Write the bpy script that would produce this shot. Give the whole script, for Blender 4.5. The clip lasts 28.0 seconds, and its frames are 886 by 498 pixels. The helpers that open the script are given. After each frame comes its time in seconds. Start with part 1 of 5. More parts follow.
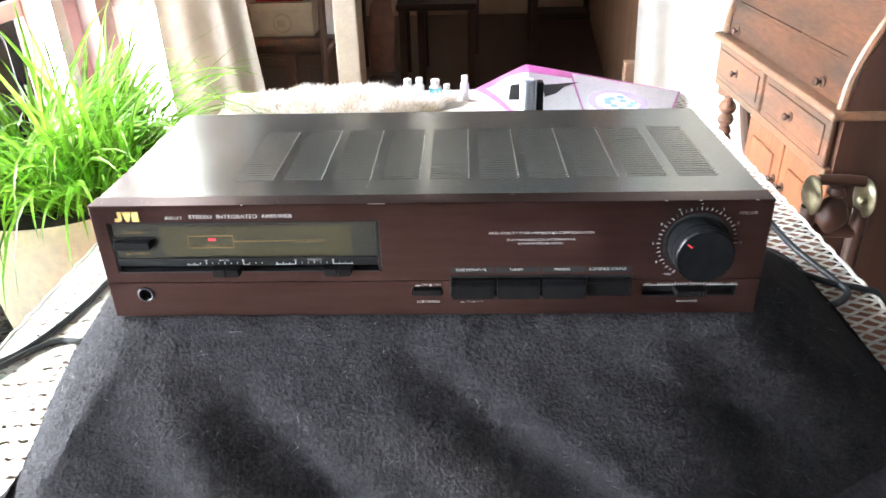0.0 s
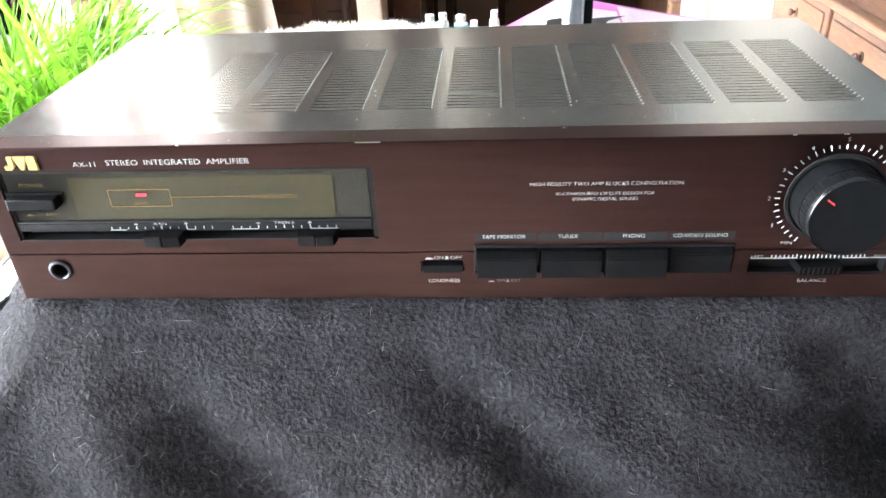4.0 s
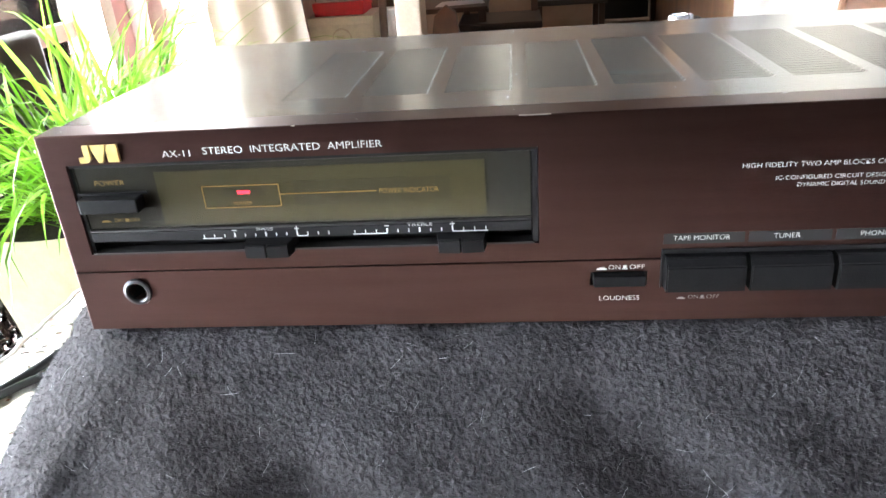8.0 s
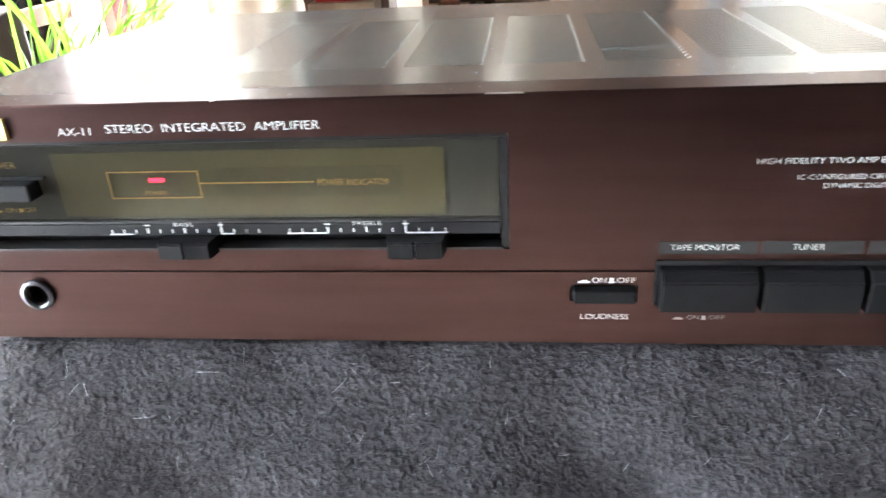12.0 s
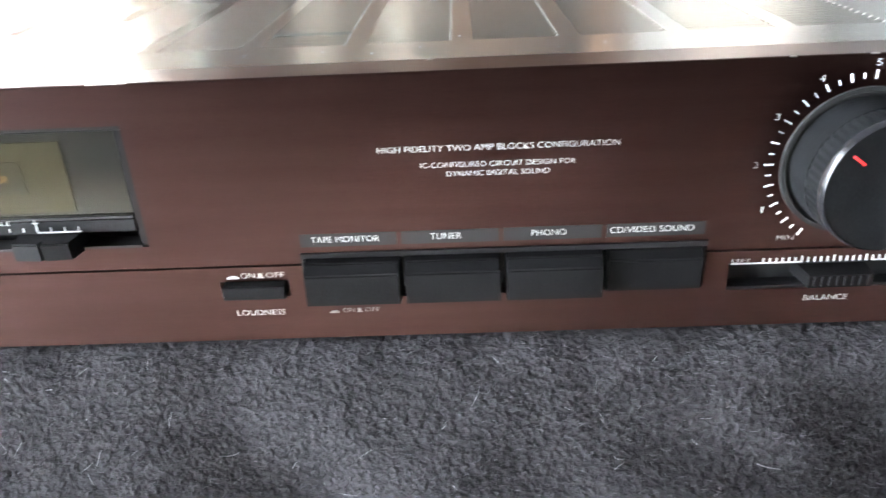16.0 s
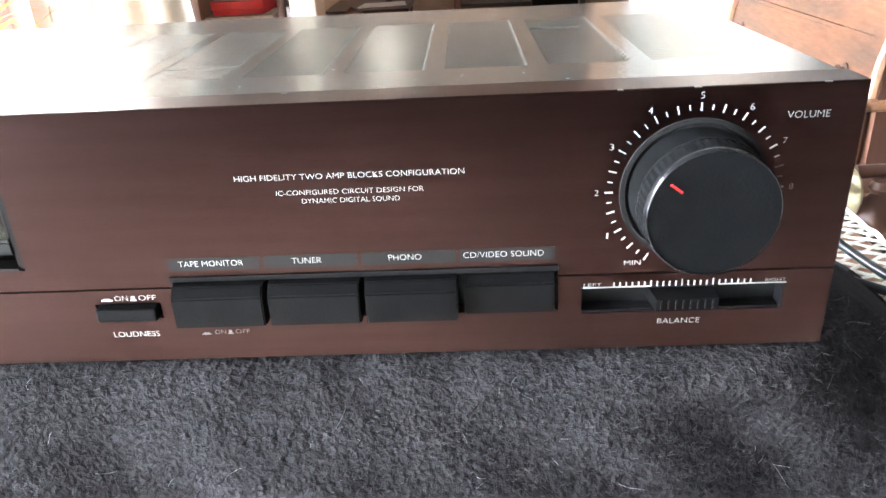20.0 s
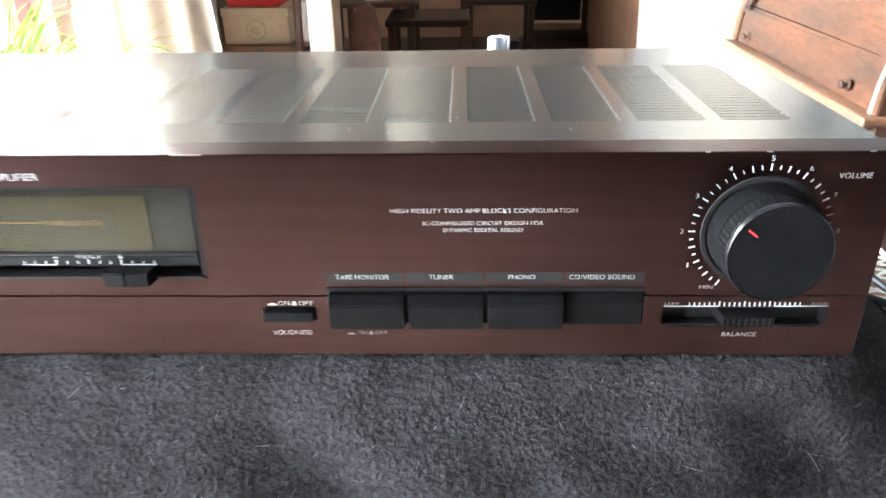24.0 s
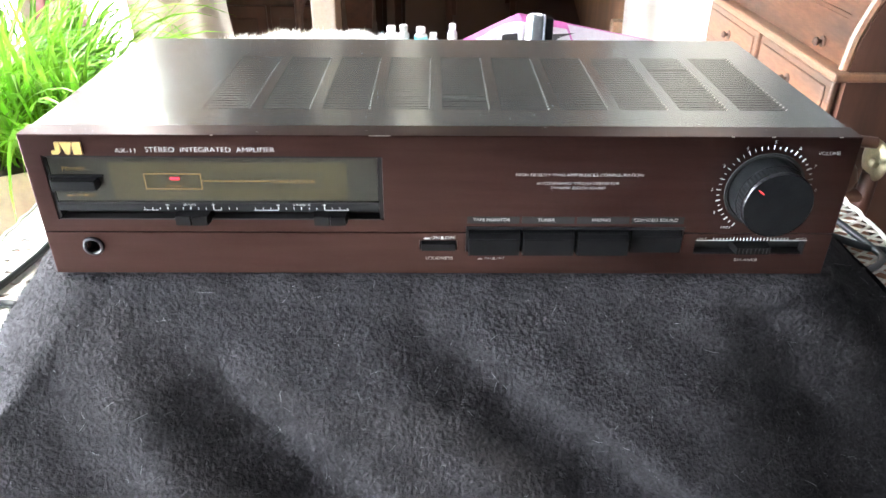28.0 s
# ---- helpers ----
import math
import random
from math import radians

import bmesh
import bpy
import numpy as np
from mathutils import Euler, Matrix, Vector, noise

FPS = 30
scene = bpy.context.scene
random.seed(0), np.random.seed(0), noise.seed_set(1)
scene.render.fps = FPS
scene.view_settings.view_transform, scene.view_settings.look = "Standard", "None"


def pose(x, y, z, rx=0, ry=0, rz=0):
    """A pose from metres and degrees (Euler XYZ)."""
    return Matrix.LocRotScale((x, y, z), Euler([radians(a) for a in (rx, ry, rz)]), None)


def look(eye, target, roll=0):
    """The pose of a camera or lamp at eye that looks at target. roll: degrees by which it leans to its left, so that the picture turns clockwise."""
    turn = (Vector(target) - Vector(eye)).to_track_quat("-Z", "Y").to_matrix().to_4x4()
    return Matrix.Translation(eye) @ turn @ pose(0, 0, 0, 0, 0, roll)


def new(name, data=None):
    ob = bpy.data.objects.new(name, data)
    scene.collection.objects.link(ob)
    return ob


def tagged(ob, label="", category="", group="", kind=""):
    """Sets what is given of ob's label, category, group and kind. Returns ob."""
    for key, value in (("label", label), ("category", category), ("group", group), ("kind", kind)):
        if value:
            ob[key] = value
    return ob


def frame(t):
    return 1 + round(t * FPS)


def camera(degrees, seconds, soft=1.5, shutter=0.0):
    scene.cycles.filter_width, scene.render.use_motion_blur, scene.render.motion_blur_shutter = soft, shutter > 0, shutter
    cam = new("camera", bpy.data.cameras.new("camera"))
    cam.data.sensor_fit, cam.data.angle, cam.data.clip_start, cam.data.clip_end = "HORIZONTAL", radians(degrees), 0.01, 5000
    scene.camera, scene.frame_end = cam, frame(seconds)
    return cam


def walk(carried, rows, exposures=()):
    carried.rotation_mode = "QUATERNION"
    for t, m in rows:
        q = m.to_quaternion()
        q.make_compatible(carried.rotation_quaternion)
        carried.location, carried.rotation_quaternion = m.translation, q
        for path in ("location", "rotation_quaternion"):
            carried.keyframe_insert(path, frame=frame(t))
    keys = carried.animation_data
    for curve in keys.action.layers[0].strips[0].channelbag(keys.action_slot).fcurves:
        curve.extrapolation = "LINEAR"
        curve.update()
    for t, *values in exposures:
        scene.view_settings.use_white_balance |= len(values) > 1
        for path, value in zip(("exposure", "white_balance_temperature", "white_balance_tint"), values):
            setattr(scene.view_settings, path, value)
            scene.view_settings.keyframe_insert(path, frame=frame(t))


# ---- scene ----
cam = camera(62.14, 28.0, 1.5, 0.9)
PATH = [
    (0, (0.02370, -0.42173, 1.16554), (-0.00613, 0.45990, 0.69455), -1.411),
    (0.5, (0.01980, -0.39039, 1.15206), (-0.01155, 0.48766, 0.67453), -1.407),
    (1, (0.02106, -0.36195, 1.13761), (-0.01498, 0.50808, 0.64593), -1.433),
    (1.5, (0.02886, -0.34350, 1.12500), (-0.01319, 0.51819, 0.61931), -1.515),
    (2, (0.02463, -0.31850, 1.11996), (-0.02807, 0.52891, 0.59163), -2.200),
    (2.5, (0.02095, -0.30698, 1.11436), (-0.04845, 0.53737, 0.58308), -2.685),
    (4.5, (0.02356, -0.29399, 1.08789), (-0.04700, 0.56779, 0.58553), -2.862),
    (5, (0.00345, -0.28774, 1.07419), (-0.07749, 0.58923, 0.60050), -2.941),
    (5.5, (-0.01405, -0.27924, 1.06694), (-0.10698, 0.61015, 0.61933), -3.470),
    (6, (-0.02816, -0.27890, 1.05526), (-0.13452, 0.62546, 0.64194), -3.864),
    (6.5, (-0.03344, -0.27567, 1.05490), (-0.15173, 0.63293, 0.65433), -4.368),
    (7, (-0.03929, -0.26681, 1.04944), (-0.15229, 0.64658, 0.65835), -4.279),
    (7.5, (-0.03870, -0.25736, 1.04636), (-0.14664, 0.64716, 0.63380), -4.466),
    (8, (-0.03778, -0.25075, 1.04080), (-0.14414, 0.64872, 0.61698), -4.429),
    (8.5, (-0.03992, -0.23980, 1.03902), (-0.14837, 0.65511, 0.60616), -4.159),
    (9, (-0.04746, -0.22768, 1.03462), (-0.15955, 0.66403, 0.59612), -3.783),
    (9.5, (-0.05418, -0.21597, 1.02640), (-0.17022, 0.67566, 0.58876), -3.546),
    (10, (-0.05798, -0.21260, 1.02341), (-0.17579, 0.68226, 0.59289), -3.194),
    (10.5, (-0.05487, -0.21227, 1.02713), (-0.18364, 0.67800, 0.59026), -3.342),
    (11, (-0.04719, -0.20907, 1.02470), (-0.17287, 0.68263, 0.58988), -3.451),
    (11.5, (-0.03828, -0.20802, 1.02392), (-0.15512, 0.68521, 0.58977), -3.225),
    (12, (-0.02642, -0.20611, 1.02411), (-0.13698, 0.68818, 0.59052), -3.275),
    (12.5, (-0.01707, -0.20490, 1.02283), (-0.11180, 0.68879, 0.58425), -3.133),
    (14.5, (0.03125, -0.19879, 1.01883), (-0.03859, 0.69119, 0.56821), -2.947),
    (15, (0.04139, -0.19447, 1.01930), (-0.01307, 0.69055, 0.55696), -2.966),
    (15.5, (0.05197, -0.19505, 1.01819), (0.00698, 0.69539, 0.56533), -2.945),
    (16, (0.06287, -0.19410, 1.01979), (0.03267, 0.69497, 0.56302), -2.804),
    (16.5, (0.07140, -0.19405, 1.02005), (0.04571, 0.69728, 0.56742), -2.858),
    (17, (0.07904, -0.19597, 1.02165), (0.05998, 0.69834, 0.57462), -2.839),
    (17.5, (0.08811, -0.19713, 1.02195), (0.07212, 0.70145, 0.58342), -2.709),
    (18, (0.10042, -0.19868, 1.02217), (0.08270, 0.70162, 0.58726), -2.481),
    (18.5, (0.10584, -0.20090, 1.02410), (0.08484, 0.70292, 0.59670), -2.602),
    (19, (0.10847, -0.20225, 1.02332), (0.08080, 0.70398, 0.60143), -2.830),
    (19.5, (0.10918, -0.20197, 1.02280), (0.07346, 0.70343, 0.59975), -2.946),
    (20, (0.10815, -0.20148, 1.02114), (0.06802, 0.70332, 0.59720), -2.976),
    (20.5, (0.10634, -0.20036, 1.02144), (0.06790, 0.70108, 0.59025), -2.800),
    (22.5, (0.10314, -0.19529, 1.01811), (0.06792, 0.70393, 0.58202), -1.526),
    (23, (0.08463, -0.20780, 1.03304), (0.05166, 0.69105, 0.59603), -1.256),
    (23.5, (0.07467, -0.22560, 1.04555), (0.04275, 0.67197, 0.60584), -1.034),
    (24, (0.06573, -0.24426, 1.05437), (0.03773, 0.65552, 0.61893), -0.909),
    (24.5, (0.05335, -0.27048, 1.06655), (0.02804, 0.63261, 0.63786), -0.416),
    (25, (0.02712, -0.29096, 1.07986), (0.00954, 0.61106, 0.64852), 0.491),
    (25.5, (0.01280, -0.30773, 1.08819), (-0.00604, 0.59019, 0.64842), 0.659),
    (26, (0.00416, -0.32248, 1.09977), (-0.00977, 0.57110, 0.65109), 1.026),
    (26.5, (-0.00229, -0.33490, 1.10543), (-0.00801, 0.55327, 0.64594), 0.979),
    (27, (-0.00225, -0.34265, 1.11042), (-0.00160, 0.53602, 0.63300), 0.630),
    (27.5, (-0.00127, -0.34924, 1.11264), (0.00300, 0.51849, 0.61562), 0.286),
    (28, (-0.00319, -0.35380, 1.11472), (0.00692, 0.50726, 0.60632), 0.465),
]
walk(cam, [(t, look(eye, target, roll)) for t, eye, target, roll in PATH], [(t, 0.58 + e) for t, e in ((0, -0.34), (2, -0.18), (5, 0.04), (7, -0.06), (10, 0.04), (15, 0.45), (20, 0.58), (22, 0.58), (25, 0.12), (28, -0.12))])

# ---------- world and daylight ----------
world = bpy.data.worlds.new("world")
scene.world = world
world.use_nodes = True
wn = world.node_tree
sky = wn.nodes.new("ShaderNodeTexSky")
sky.sky_type, sky.sun_disc = "NISHITA", False
sky.sun_elevation, sky.sun_rotation = radians(42.7), radians(-76)
wn.links.new(sky.outputs[0], wn.nodes["Background"].inputs[0])
wn.nodes["Background"].inputs[1].default_value = 0.15
sun = new("sun", bpy.data.lights.new("sun", "SUN"))
sun.data.energy, sun.data.angle, sun.data.color = 5.0, radians(0.6), (1.0, 0.93, 0.82)
sun.matrix_world = look((-3.0, 1.05, 3.65), (0, 0.3, 0.8))

TABLE = 0.75     # table top under the cloth
BASE = 0.89      # underside of the amplifier
WIDE, HIGH, DEEP = 0.2175, 0.083, 0.19

# ---------- materials ----------


def mat(name, col, rough=0.5, metal=0.0, var=0.15, scale=30, bump=0.0, bscale=300, stretch=(1, 1, 1), coat=0.0, fine=0.08, emit=None, power=0.0, island=0.0, alpha=None, trans=0.0, deep=0.002, sheen=0.0, spec=0.5, worn=0.06, other=None):
    """A surface with variation at two scales, worn roughness and fine relief."""
    m = bpy.data.materials.new(name)
    m.use_nodes = True
    t, b = m.node_tree, m.node_tree.nodes["Principled BSDF"]
    co, mp = t.nodes.new("ShaderNodeTexCoord"), t.nodes.new("ShaderNodeMapping")
    mp.inputs["Scale"].default_value = stretch
    t.links.new(co.outputs["Object"], mp.inputs[0])
    big, small = t.nodes.new("ShaderNodeTexNoise"), t.nodes.new("ShaderNodeTexNoise")
    for n, s, d in ((big, scale, 4), (small, bscale, 3)):
        n.inputs["Scale"].default_value, n.inputs["Detail"].default_value = s, d
        t.links.new(mp.outputs[0], n.inputs["Vector"])
    one = t.nodes.new("ShaderNodeMix")
    one.data_type = "RGBA"
    one.inputs[6].default_value = (*[c * (1 - var) for c in col], 1)
    one.inputs[7].default_value = (*[min(1, c * (1 + var)) for c in (other or col)], 1)
    rg = t.nodes.new("ShaderNodeMapRange")
    rg.inputs[1].default_value, rg.inputs[2].default_value = 0.3, 0.7
    t.links.new(big.outputs[0], rg.inputs[0])
    t.links.new(rg.outputs[0], one.inputs[0])
    two = t.nodes.new("ShaderNodeHueSaturation")
    t.links.new(one.outputs[2], two.inputs["Color"])
    v = t.nodes.new("ShaderNodeMapRange")
    v.inputs[1].default_value, v.inputs[2].default_value = 0.25, 0.75
    v.inputs[3].default_value, v.inputs[4].default_value = 1 - fine, 1 + fine
    t.links.new(small.outputs[0], v.inputs[0])
    last = v.outputs[0]
    if island:
        geo, ir, mul = t.nodes.new("ShaderNodeNewGeometry"), t.nodes.new("ShaderNodeMapRange"), t.nodes.new("ShaderNodeMath")
        ir.inputs[3].default_value, ir.inputs[4].default_value = 1 - island, 1 + island
        t.links.new(geo.outputs["Random Per Island"], ir.inputs[0])
        mul.operation = "MULTIPLY"
        t.links.new(last, mul.inputs[0])
        t.links.new(ir.outputs[0], mul.inputs[1])
        last = mul.outputs[0]
    t.links.new(last, two.inputs["Value"])
    t.links.new(two.outputs[0], b.inputs["Base Color"])
    rr = t.nodes.new("ShaderNodeMapRange")
    rr.inputs[3].default_value, rr.inputs[4].default_value = max(0.02, rough - worn), min(1, rough + worn)
    t.links.new(big.outputs[0], rr.inputs[0])
    t.links.new(rr.outputs[0], b.inputs["Roughness"])
    b.inputs["Metallic"].default_value, b.inputs["Specular IOR Level"].default_value = metal, spec
    b.inputs["Sheen Weight"].default_value, b.inputs["Sheen Roughness"].default_value = sheen, 0.45
    b.inputs["Sheen Tint"].default_value = (0.80, 0.86, 1.0, 1)
    b.inputs["Coat Weight"].default_value = coat
    b.inputs["Coat Roughness"].default_value = 0.08
    if bump:
        bp = t.nodes.new("ShaderNodeBump")
        bp.inputs["Strength"].default_value, bp.inputs["Distance"].default_value = bump, deep
        t.links.new(small.outputs[0], bp.inputs["Height"])
        t.links.new(bp.outputs[0], b.inputs["Normal"])
    if emit:
        b.inputs["Emission Color"].default_value = (*emit, 1)
        b.inputs["Emission Strength"].default_value = power
    if trans:
        thin = t.nodes.new("ShaderNodeBsdfTranslucent")
        mixed = t.nodes.new("ShaderNodeMixShader")
        mixed.inputs[0].default_value = trans
        t.links.new(two.outputs[0], thin.inputs[0])
        t.links.new(b.outputs[0], mixed.inputs[1])
        t.links.new(thin.outputs[0], mixed.inputs[2])
        t.links.new(mixed.outputs[0], t.nodes["Material Output"].inputs[0])
    return m


def pane_mat(name, tint, ior=1.45, rough=0.03):
    """A thin clear pane: light passes straight on, the surface mirrors by its angle."""
    m = bpy.data.materials.new(name)
    m.use_nodes = True
    t = m.node_tree
    t.nodes.remove(t.nodes["Principled BSDF"])
    tr, gl, fr, mx = (t.nodes.new(k) for k in ("ShaderNodeBsdfTransparent", "ShaderNodeBsdfGlossy", "ShaderNodeFresnel", "ShaderNodeMixShader"))
    tr.inputs[0].default_value, gl.inputs["Roughness"].default_value, fr.inputs[0].default_value = (*tint, 1), rough, ior
    t.links.new(fr.outputs[0], mx.inputs[0])
    t.links.new(tr.outputs[0], mx.inputs[1])
    t.links.new(gl.outputs[0], mx.inputs[2])
    t.links.new(mx.outputs[0], t.nodes["Material Output"].inputs[0])
    return m


def glow_mat(name, col, power):
    m = bpy.data.materials.new(name)
    m.use_nodes = True
    t = m.node_tree
    t.nodes.remove(t.nodes["Principled BSDF"])
    e = t.nodes.new("ShaderNodeEmission")
    e.inputs[0].default_value, e.inputs[1].default_value = (*col, 1), power
    t.links.new(e.outputs[0], t.nodes["Material Output"].inputs[0])
    return m


BROWN = mat("brown_brushed_aluminium", (0.049, 0.0256, 0.0228), 0.32, 1.0, 0.10, 14, 0.012, 260, (1, 1, 14), fine=0.06, worn=0.012)
COVER = mat("bronze_grey_painted_steel", (0.170, 0.178, 0.170), 0.20, 0.81, 0.10, 9, 0.02, 500, (1, 1, 1), fine=0.06)
SLAT = mat("bronze_grey_slats", (0.178, 0.178, 0.160), 0.27, 0.82, 0.10, 40, 0.03, 500, fine=0.06)
# Bright metal, for paint chips and for the drawn slot glints
EDGE = mat("chip_and_glint_metal", (0.55, 0.52, 0.48), 0.35, 0.9, 0.1, 40)
BLACK = mat("black_moulded_plastic", (0.008, 0.008, 0.009), 0.34, 0.0, 0.15, 60, 0.08, 900, fine=0.12, spec=0.22)
BLACKER = mat("black_inside", (0.006, 0.006, 0.006), 0.8, 0.0)
SATIN = mat("satin_black_plastic", (0.0065, 0.0065, 0.0068), 0.42, 0.0, 0.2, 90, 0.06, 1200, fine=0.15, spec=0.09)
KNOB = mat("satin_black_knob_face", (0.0065, 0.007, 0.0075), 0.46, 0.0, 0.3, 110, 0.08, 1200, fine=0.2, spec=0.08)
SMOKE = mat("smoke_brown_backing", (0.021, 0.0195, 0.0165), 0.55, 0.0, 0.1, 60)
OLIVE = mat("olive_display_plate", (0.064, 0.053, 0.023), 0.45, 0.0, 0.08, 25, coat=0.1)
OLIVE2 = mat("dark_olive_window", (0.047, 0.039, 0.019), 0.4, 0.0, 0.08, 25)
GOLD = mat("gold_print", (0.52, 0.33, 0.12), 0.5, 0.0, 0.05)
GILT = mat("gilt_badge", (0.80, 0.58, 0.22), 0.3, 0.7, 0.1, 200)
WHITE = mat("white_print", (0.66, 0.66, 0.65), 0.5, 0.0, 0.05)
DIM = mat("grey_print", (0.24, 0.23, 0.22), 0.5, 0.0, 0.05)
STRIP = mat("grey_label_strip", (0.016, 0.0155, 0.0155), 0.45, 0.0, 0.08, spec=0.25)
# Pointer red with a faint glow added to it
RED = mat("glowing_red_pointer", (0.75, 0.03, 0.03), 0.4, 0.0, 0.05, emit=(1.0, 0.05, 0.04), power=0.25)
LED = mat("lit_red_lamp", (0.8, 0.03, 0.05), 0.3, emit=(1.0, 0.02, 0.06), power=3.5)
PANE = pane_mat("smoked_clear_plastic", (0.90, 0.90, 0.85), 1.28, 0.10)
GLASS = pane_mat("window_glass", (0.97, 0.98, 0.97))
DARKMETAL = mat("dark_metal_ring", (0.07, 0.07, 0.075), 0.32, 0.9, 0.1)
CHROME = mat("chrome", (0.78, 0.80, 0.84), 0.36, 1.0, 0.05)
WOOL = mat("charcoal_wool", (0.038, 0.036, 0.039), 0.95, 0.0, 0.25, 60, 0.7, 400, fine=0.40, deep=0.004, spec=0.08)
NAP = mat("charcoal_wool_nap", (0.065, 0.062, 0.067), 0.85, 0.0, 0.2, 60, island=0.4, spec=0.12)
LINT = mat("pale_lint", (0.40, 0.40, 0.42), 0.8, 0.0, 0.1, island=0.4)
LACE = mat("cream_cotton_lace", (0.90, 0.87, 0.80), 0.85, 0.0, 0.06, 90, 0.5, 900, fine=0.10)
TABLEWOOD = mat("red_brown_polished_wood", (0.340, 0.150, 0.075), 0.30, 0.0, 0.30, 7, 0.05, 120, (1, 0.12, 1), coat=0.2)
DESKWOOD = mat("reddish_stained_oak", (0.125, 0.080, 0.058), 0.42, 0.0, 0.25, 16, 0.12, 160, (1, 0.18, 1), coat=0.12, fine=0.22, other=(0.195, 0.084, 0.044))
DESKPALE = mat("worn_honey_oak", (0.195, 0.125, 0.080), 0.44, 0.0, 0.25, 16, 0.12, 160, (1, 0.18, 1), fine=0.2, other=(0.225, 0.105, 0.055))
DESKDOOR = mat("orange_stained_oak", (0.240, 0.108, 0.052), 0.42, 0.0, 0.35, 16, 0.12, 160, (1, 1, 0.12), fine=0.25, other=(0.255, 0.090, 0.040))
# Darker oak than the desk's front boards
DESKSIDE = mat("dark_oak", (0.088, 0.040, 0.025), 0.42, 0.0, 0.45, 8, 0.12, 140, (1, 1, 0.12))
DARKWOOD = mat("very_dark_wood", (0.080, 0.044, 0.030), 0.45, 0.0, 0.3, 8, 0.1, 140, (1, 1, 0.15))
BRASS = mat("tarnished_brass", (0.30, 0.27, 0.17), 0.40, 0.8, 0.25, 60, 0.1)
LEAF = mat("grass_leaf", (0.225, 0.480, 0.045), 0.28, 0.0, 0.45, 25, 0.0, 300, island=0.5, trans=0.38)
SOIL = mat("dark_soil", (0.03, 0.02, 0.014), 0.95, 0.0, 0.4, 120, 1.0, 300)
WRAP = mat("cream_paper_wrap", (0.95, 0.86, 0.62), 0.7, 0.0, 0.06, 18, 0.3, 90, deep=0.01, trans=0.38)
WICKER = mat("black_brown_wicker", (0.026, 0.017, 0.013), 0.28, 0.0, 0.3, 80, 0.1)
LEATHER = mat("dark_brown_leather", (0.035, 0.020, 0.015), 0.40, 0.0, 0.25, 40, 0.3, 350)
CABLE = mat("black_cable", (0.022, 0.026, 0.028), 0.33, 0.0, 0.15)
# Kept near black so the unseen walls and ceiling bounce little light
DIMWALL = mat("low_bounce_wall", (0.045, 0.042, 0.040), 0.85, 0.0, 0.06, 5, 0.15, 140)
PALEWALL = mat("white_plaster", (0.50, 0.50, 0.465), 0.85, 0.0, 0.05, 5, 0.15, 140)
# Tone lowered so the west wall bounces less light
WALL = mat("warm_grey_plaster", (0.16, 0.155, 0.145), 0.85, 0.0, 0.05, 5, 0.15, 140)
CREAM = mat("cream_painted_wood", (0.35, 0.285, 0.21), 0.55, 0.0, 0.07, 12, 0.05, 120)
# Reddish wood, its colour paled to stand in for window glare
FRAME = mat("glare_paled_window_wood", (0.66, 0.42, 0.34), 0.5, 0.0, 0.2, 10)
REDPOST = mat("dark_red_window_wood", (0.24, 0.085, 0.060), 0.45, 0.0, 0.25, 10)
FLOOR = mat("brown_floor_boards", (0.070, 0.038, 0.024), 0.4, 0.0, 0.3, 5, 0.1, 90, (1, 0.15, 1))
DUSK = mat("brown_papered_wall", (0.480, 0.330, 0.240), 0.85, 0.0, 0.15, 6)
CLOTH = mat("cream_curtain", (0.34, 0.285, 0.225), 0.9, 0.0, 0.08, 20, 0.3, 900, trans=0.05)
SHEER = mat("white_sheer_curtain", (0.93, 0.92, 0.90), 0.9, 0.0, 0.04, 20, 0.3, 900, trans=0.88)
FUR = mat("cream_long_pile", (0.86, 0.72, 0.58), 0.9, 0.0, 0.22, 26, island=0.3, other=(0.95, 0.90, 0.82))
PAPER = mat("white_glossy_paper", (0.93, 0.92, 0.93), 0.35, 0.0, 0.03, coat=0.3)
PINK = mat("magenta_paper", (0.84, 0.27, 0.66), 0.35, 0.0, 0.08, coat=0.3)
BLUE = mat("pale_blue_print", (0.30, 0.52, 0.80), 0.4, 0.0, 0.2, 60)
MILK = mat("white_plastic_bottle", (0.84, 0.86, 0.86), 0.35, 0.0, 0.03)
AQUA = mat("aqua_label", (0.10, 0.55, 0.62), 0.4)
REDBOX = mat("red_card_box", (0.52, 0.025, 0.030), 0.5, 0.0, 0.1)
BOXCREAM = mat("cream_card_box", (0.60, 0.53, 0.41), 0.6, 0.0, 0.08)
GREYLID = mat("grey_patterned_lid", (0.34, 0.30, 0.28), 0.6, 0.0, 0.35, 60)
DAY = glow_mat("bright_daylight", (0.98, 0.99, 1.0), 22.0)
DAYSHEER = glow_mat("soft_daylight", (1.0, 0.97, 0.90), 11.0)
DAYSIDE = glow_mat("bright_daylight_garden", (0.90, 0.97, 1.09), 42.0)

# ---------- building helpers ----------
SPOT = {}


def thing(name, x, y, z, label, category, group="", kind=""):
    ob = new(name)
    ob.empty_display_size = 0.05
    ob.location = (x, y, z)
    SPOT[ob] = Matrix.Translation((x, y, z))
    return tagged(ob, label, category, group, kind)


def as_mesh(name, src):
    if isinstance(src, bpy.types.Mesh):
        src.name = name
        return src
    me = bpy.data.meshes.new(name)
    src.to_mesh(me)
    src.free()
    return me


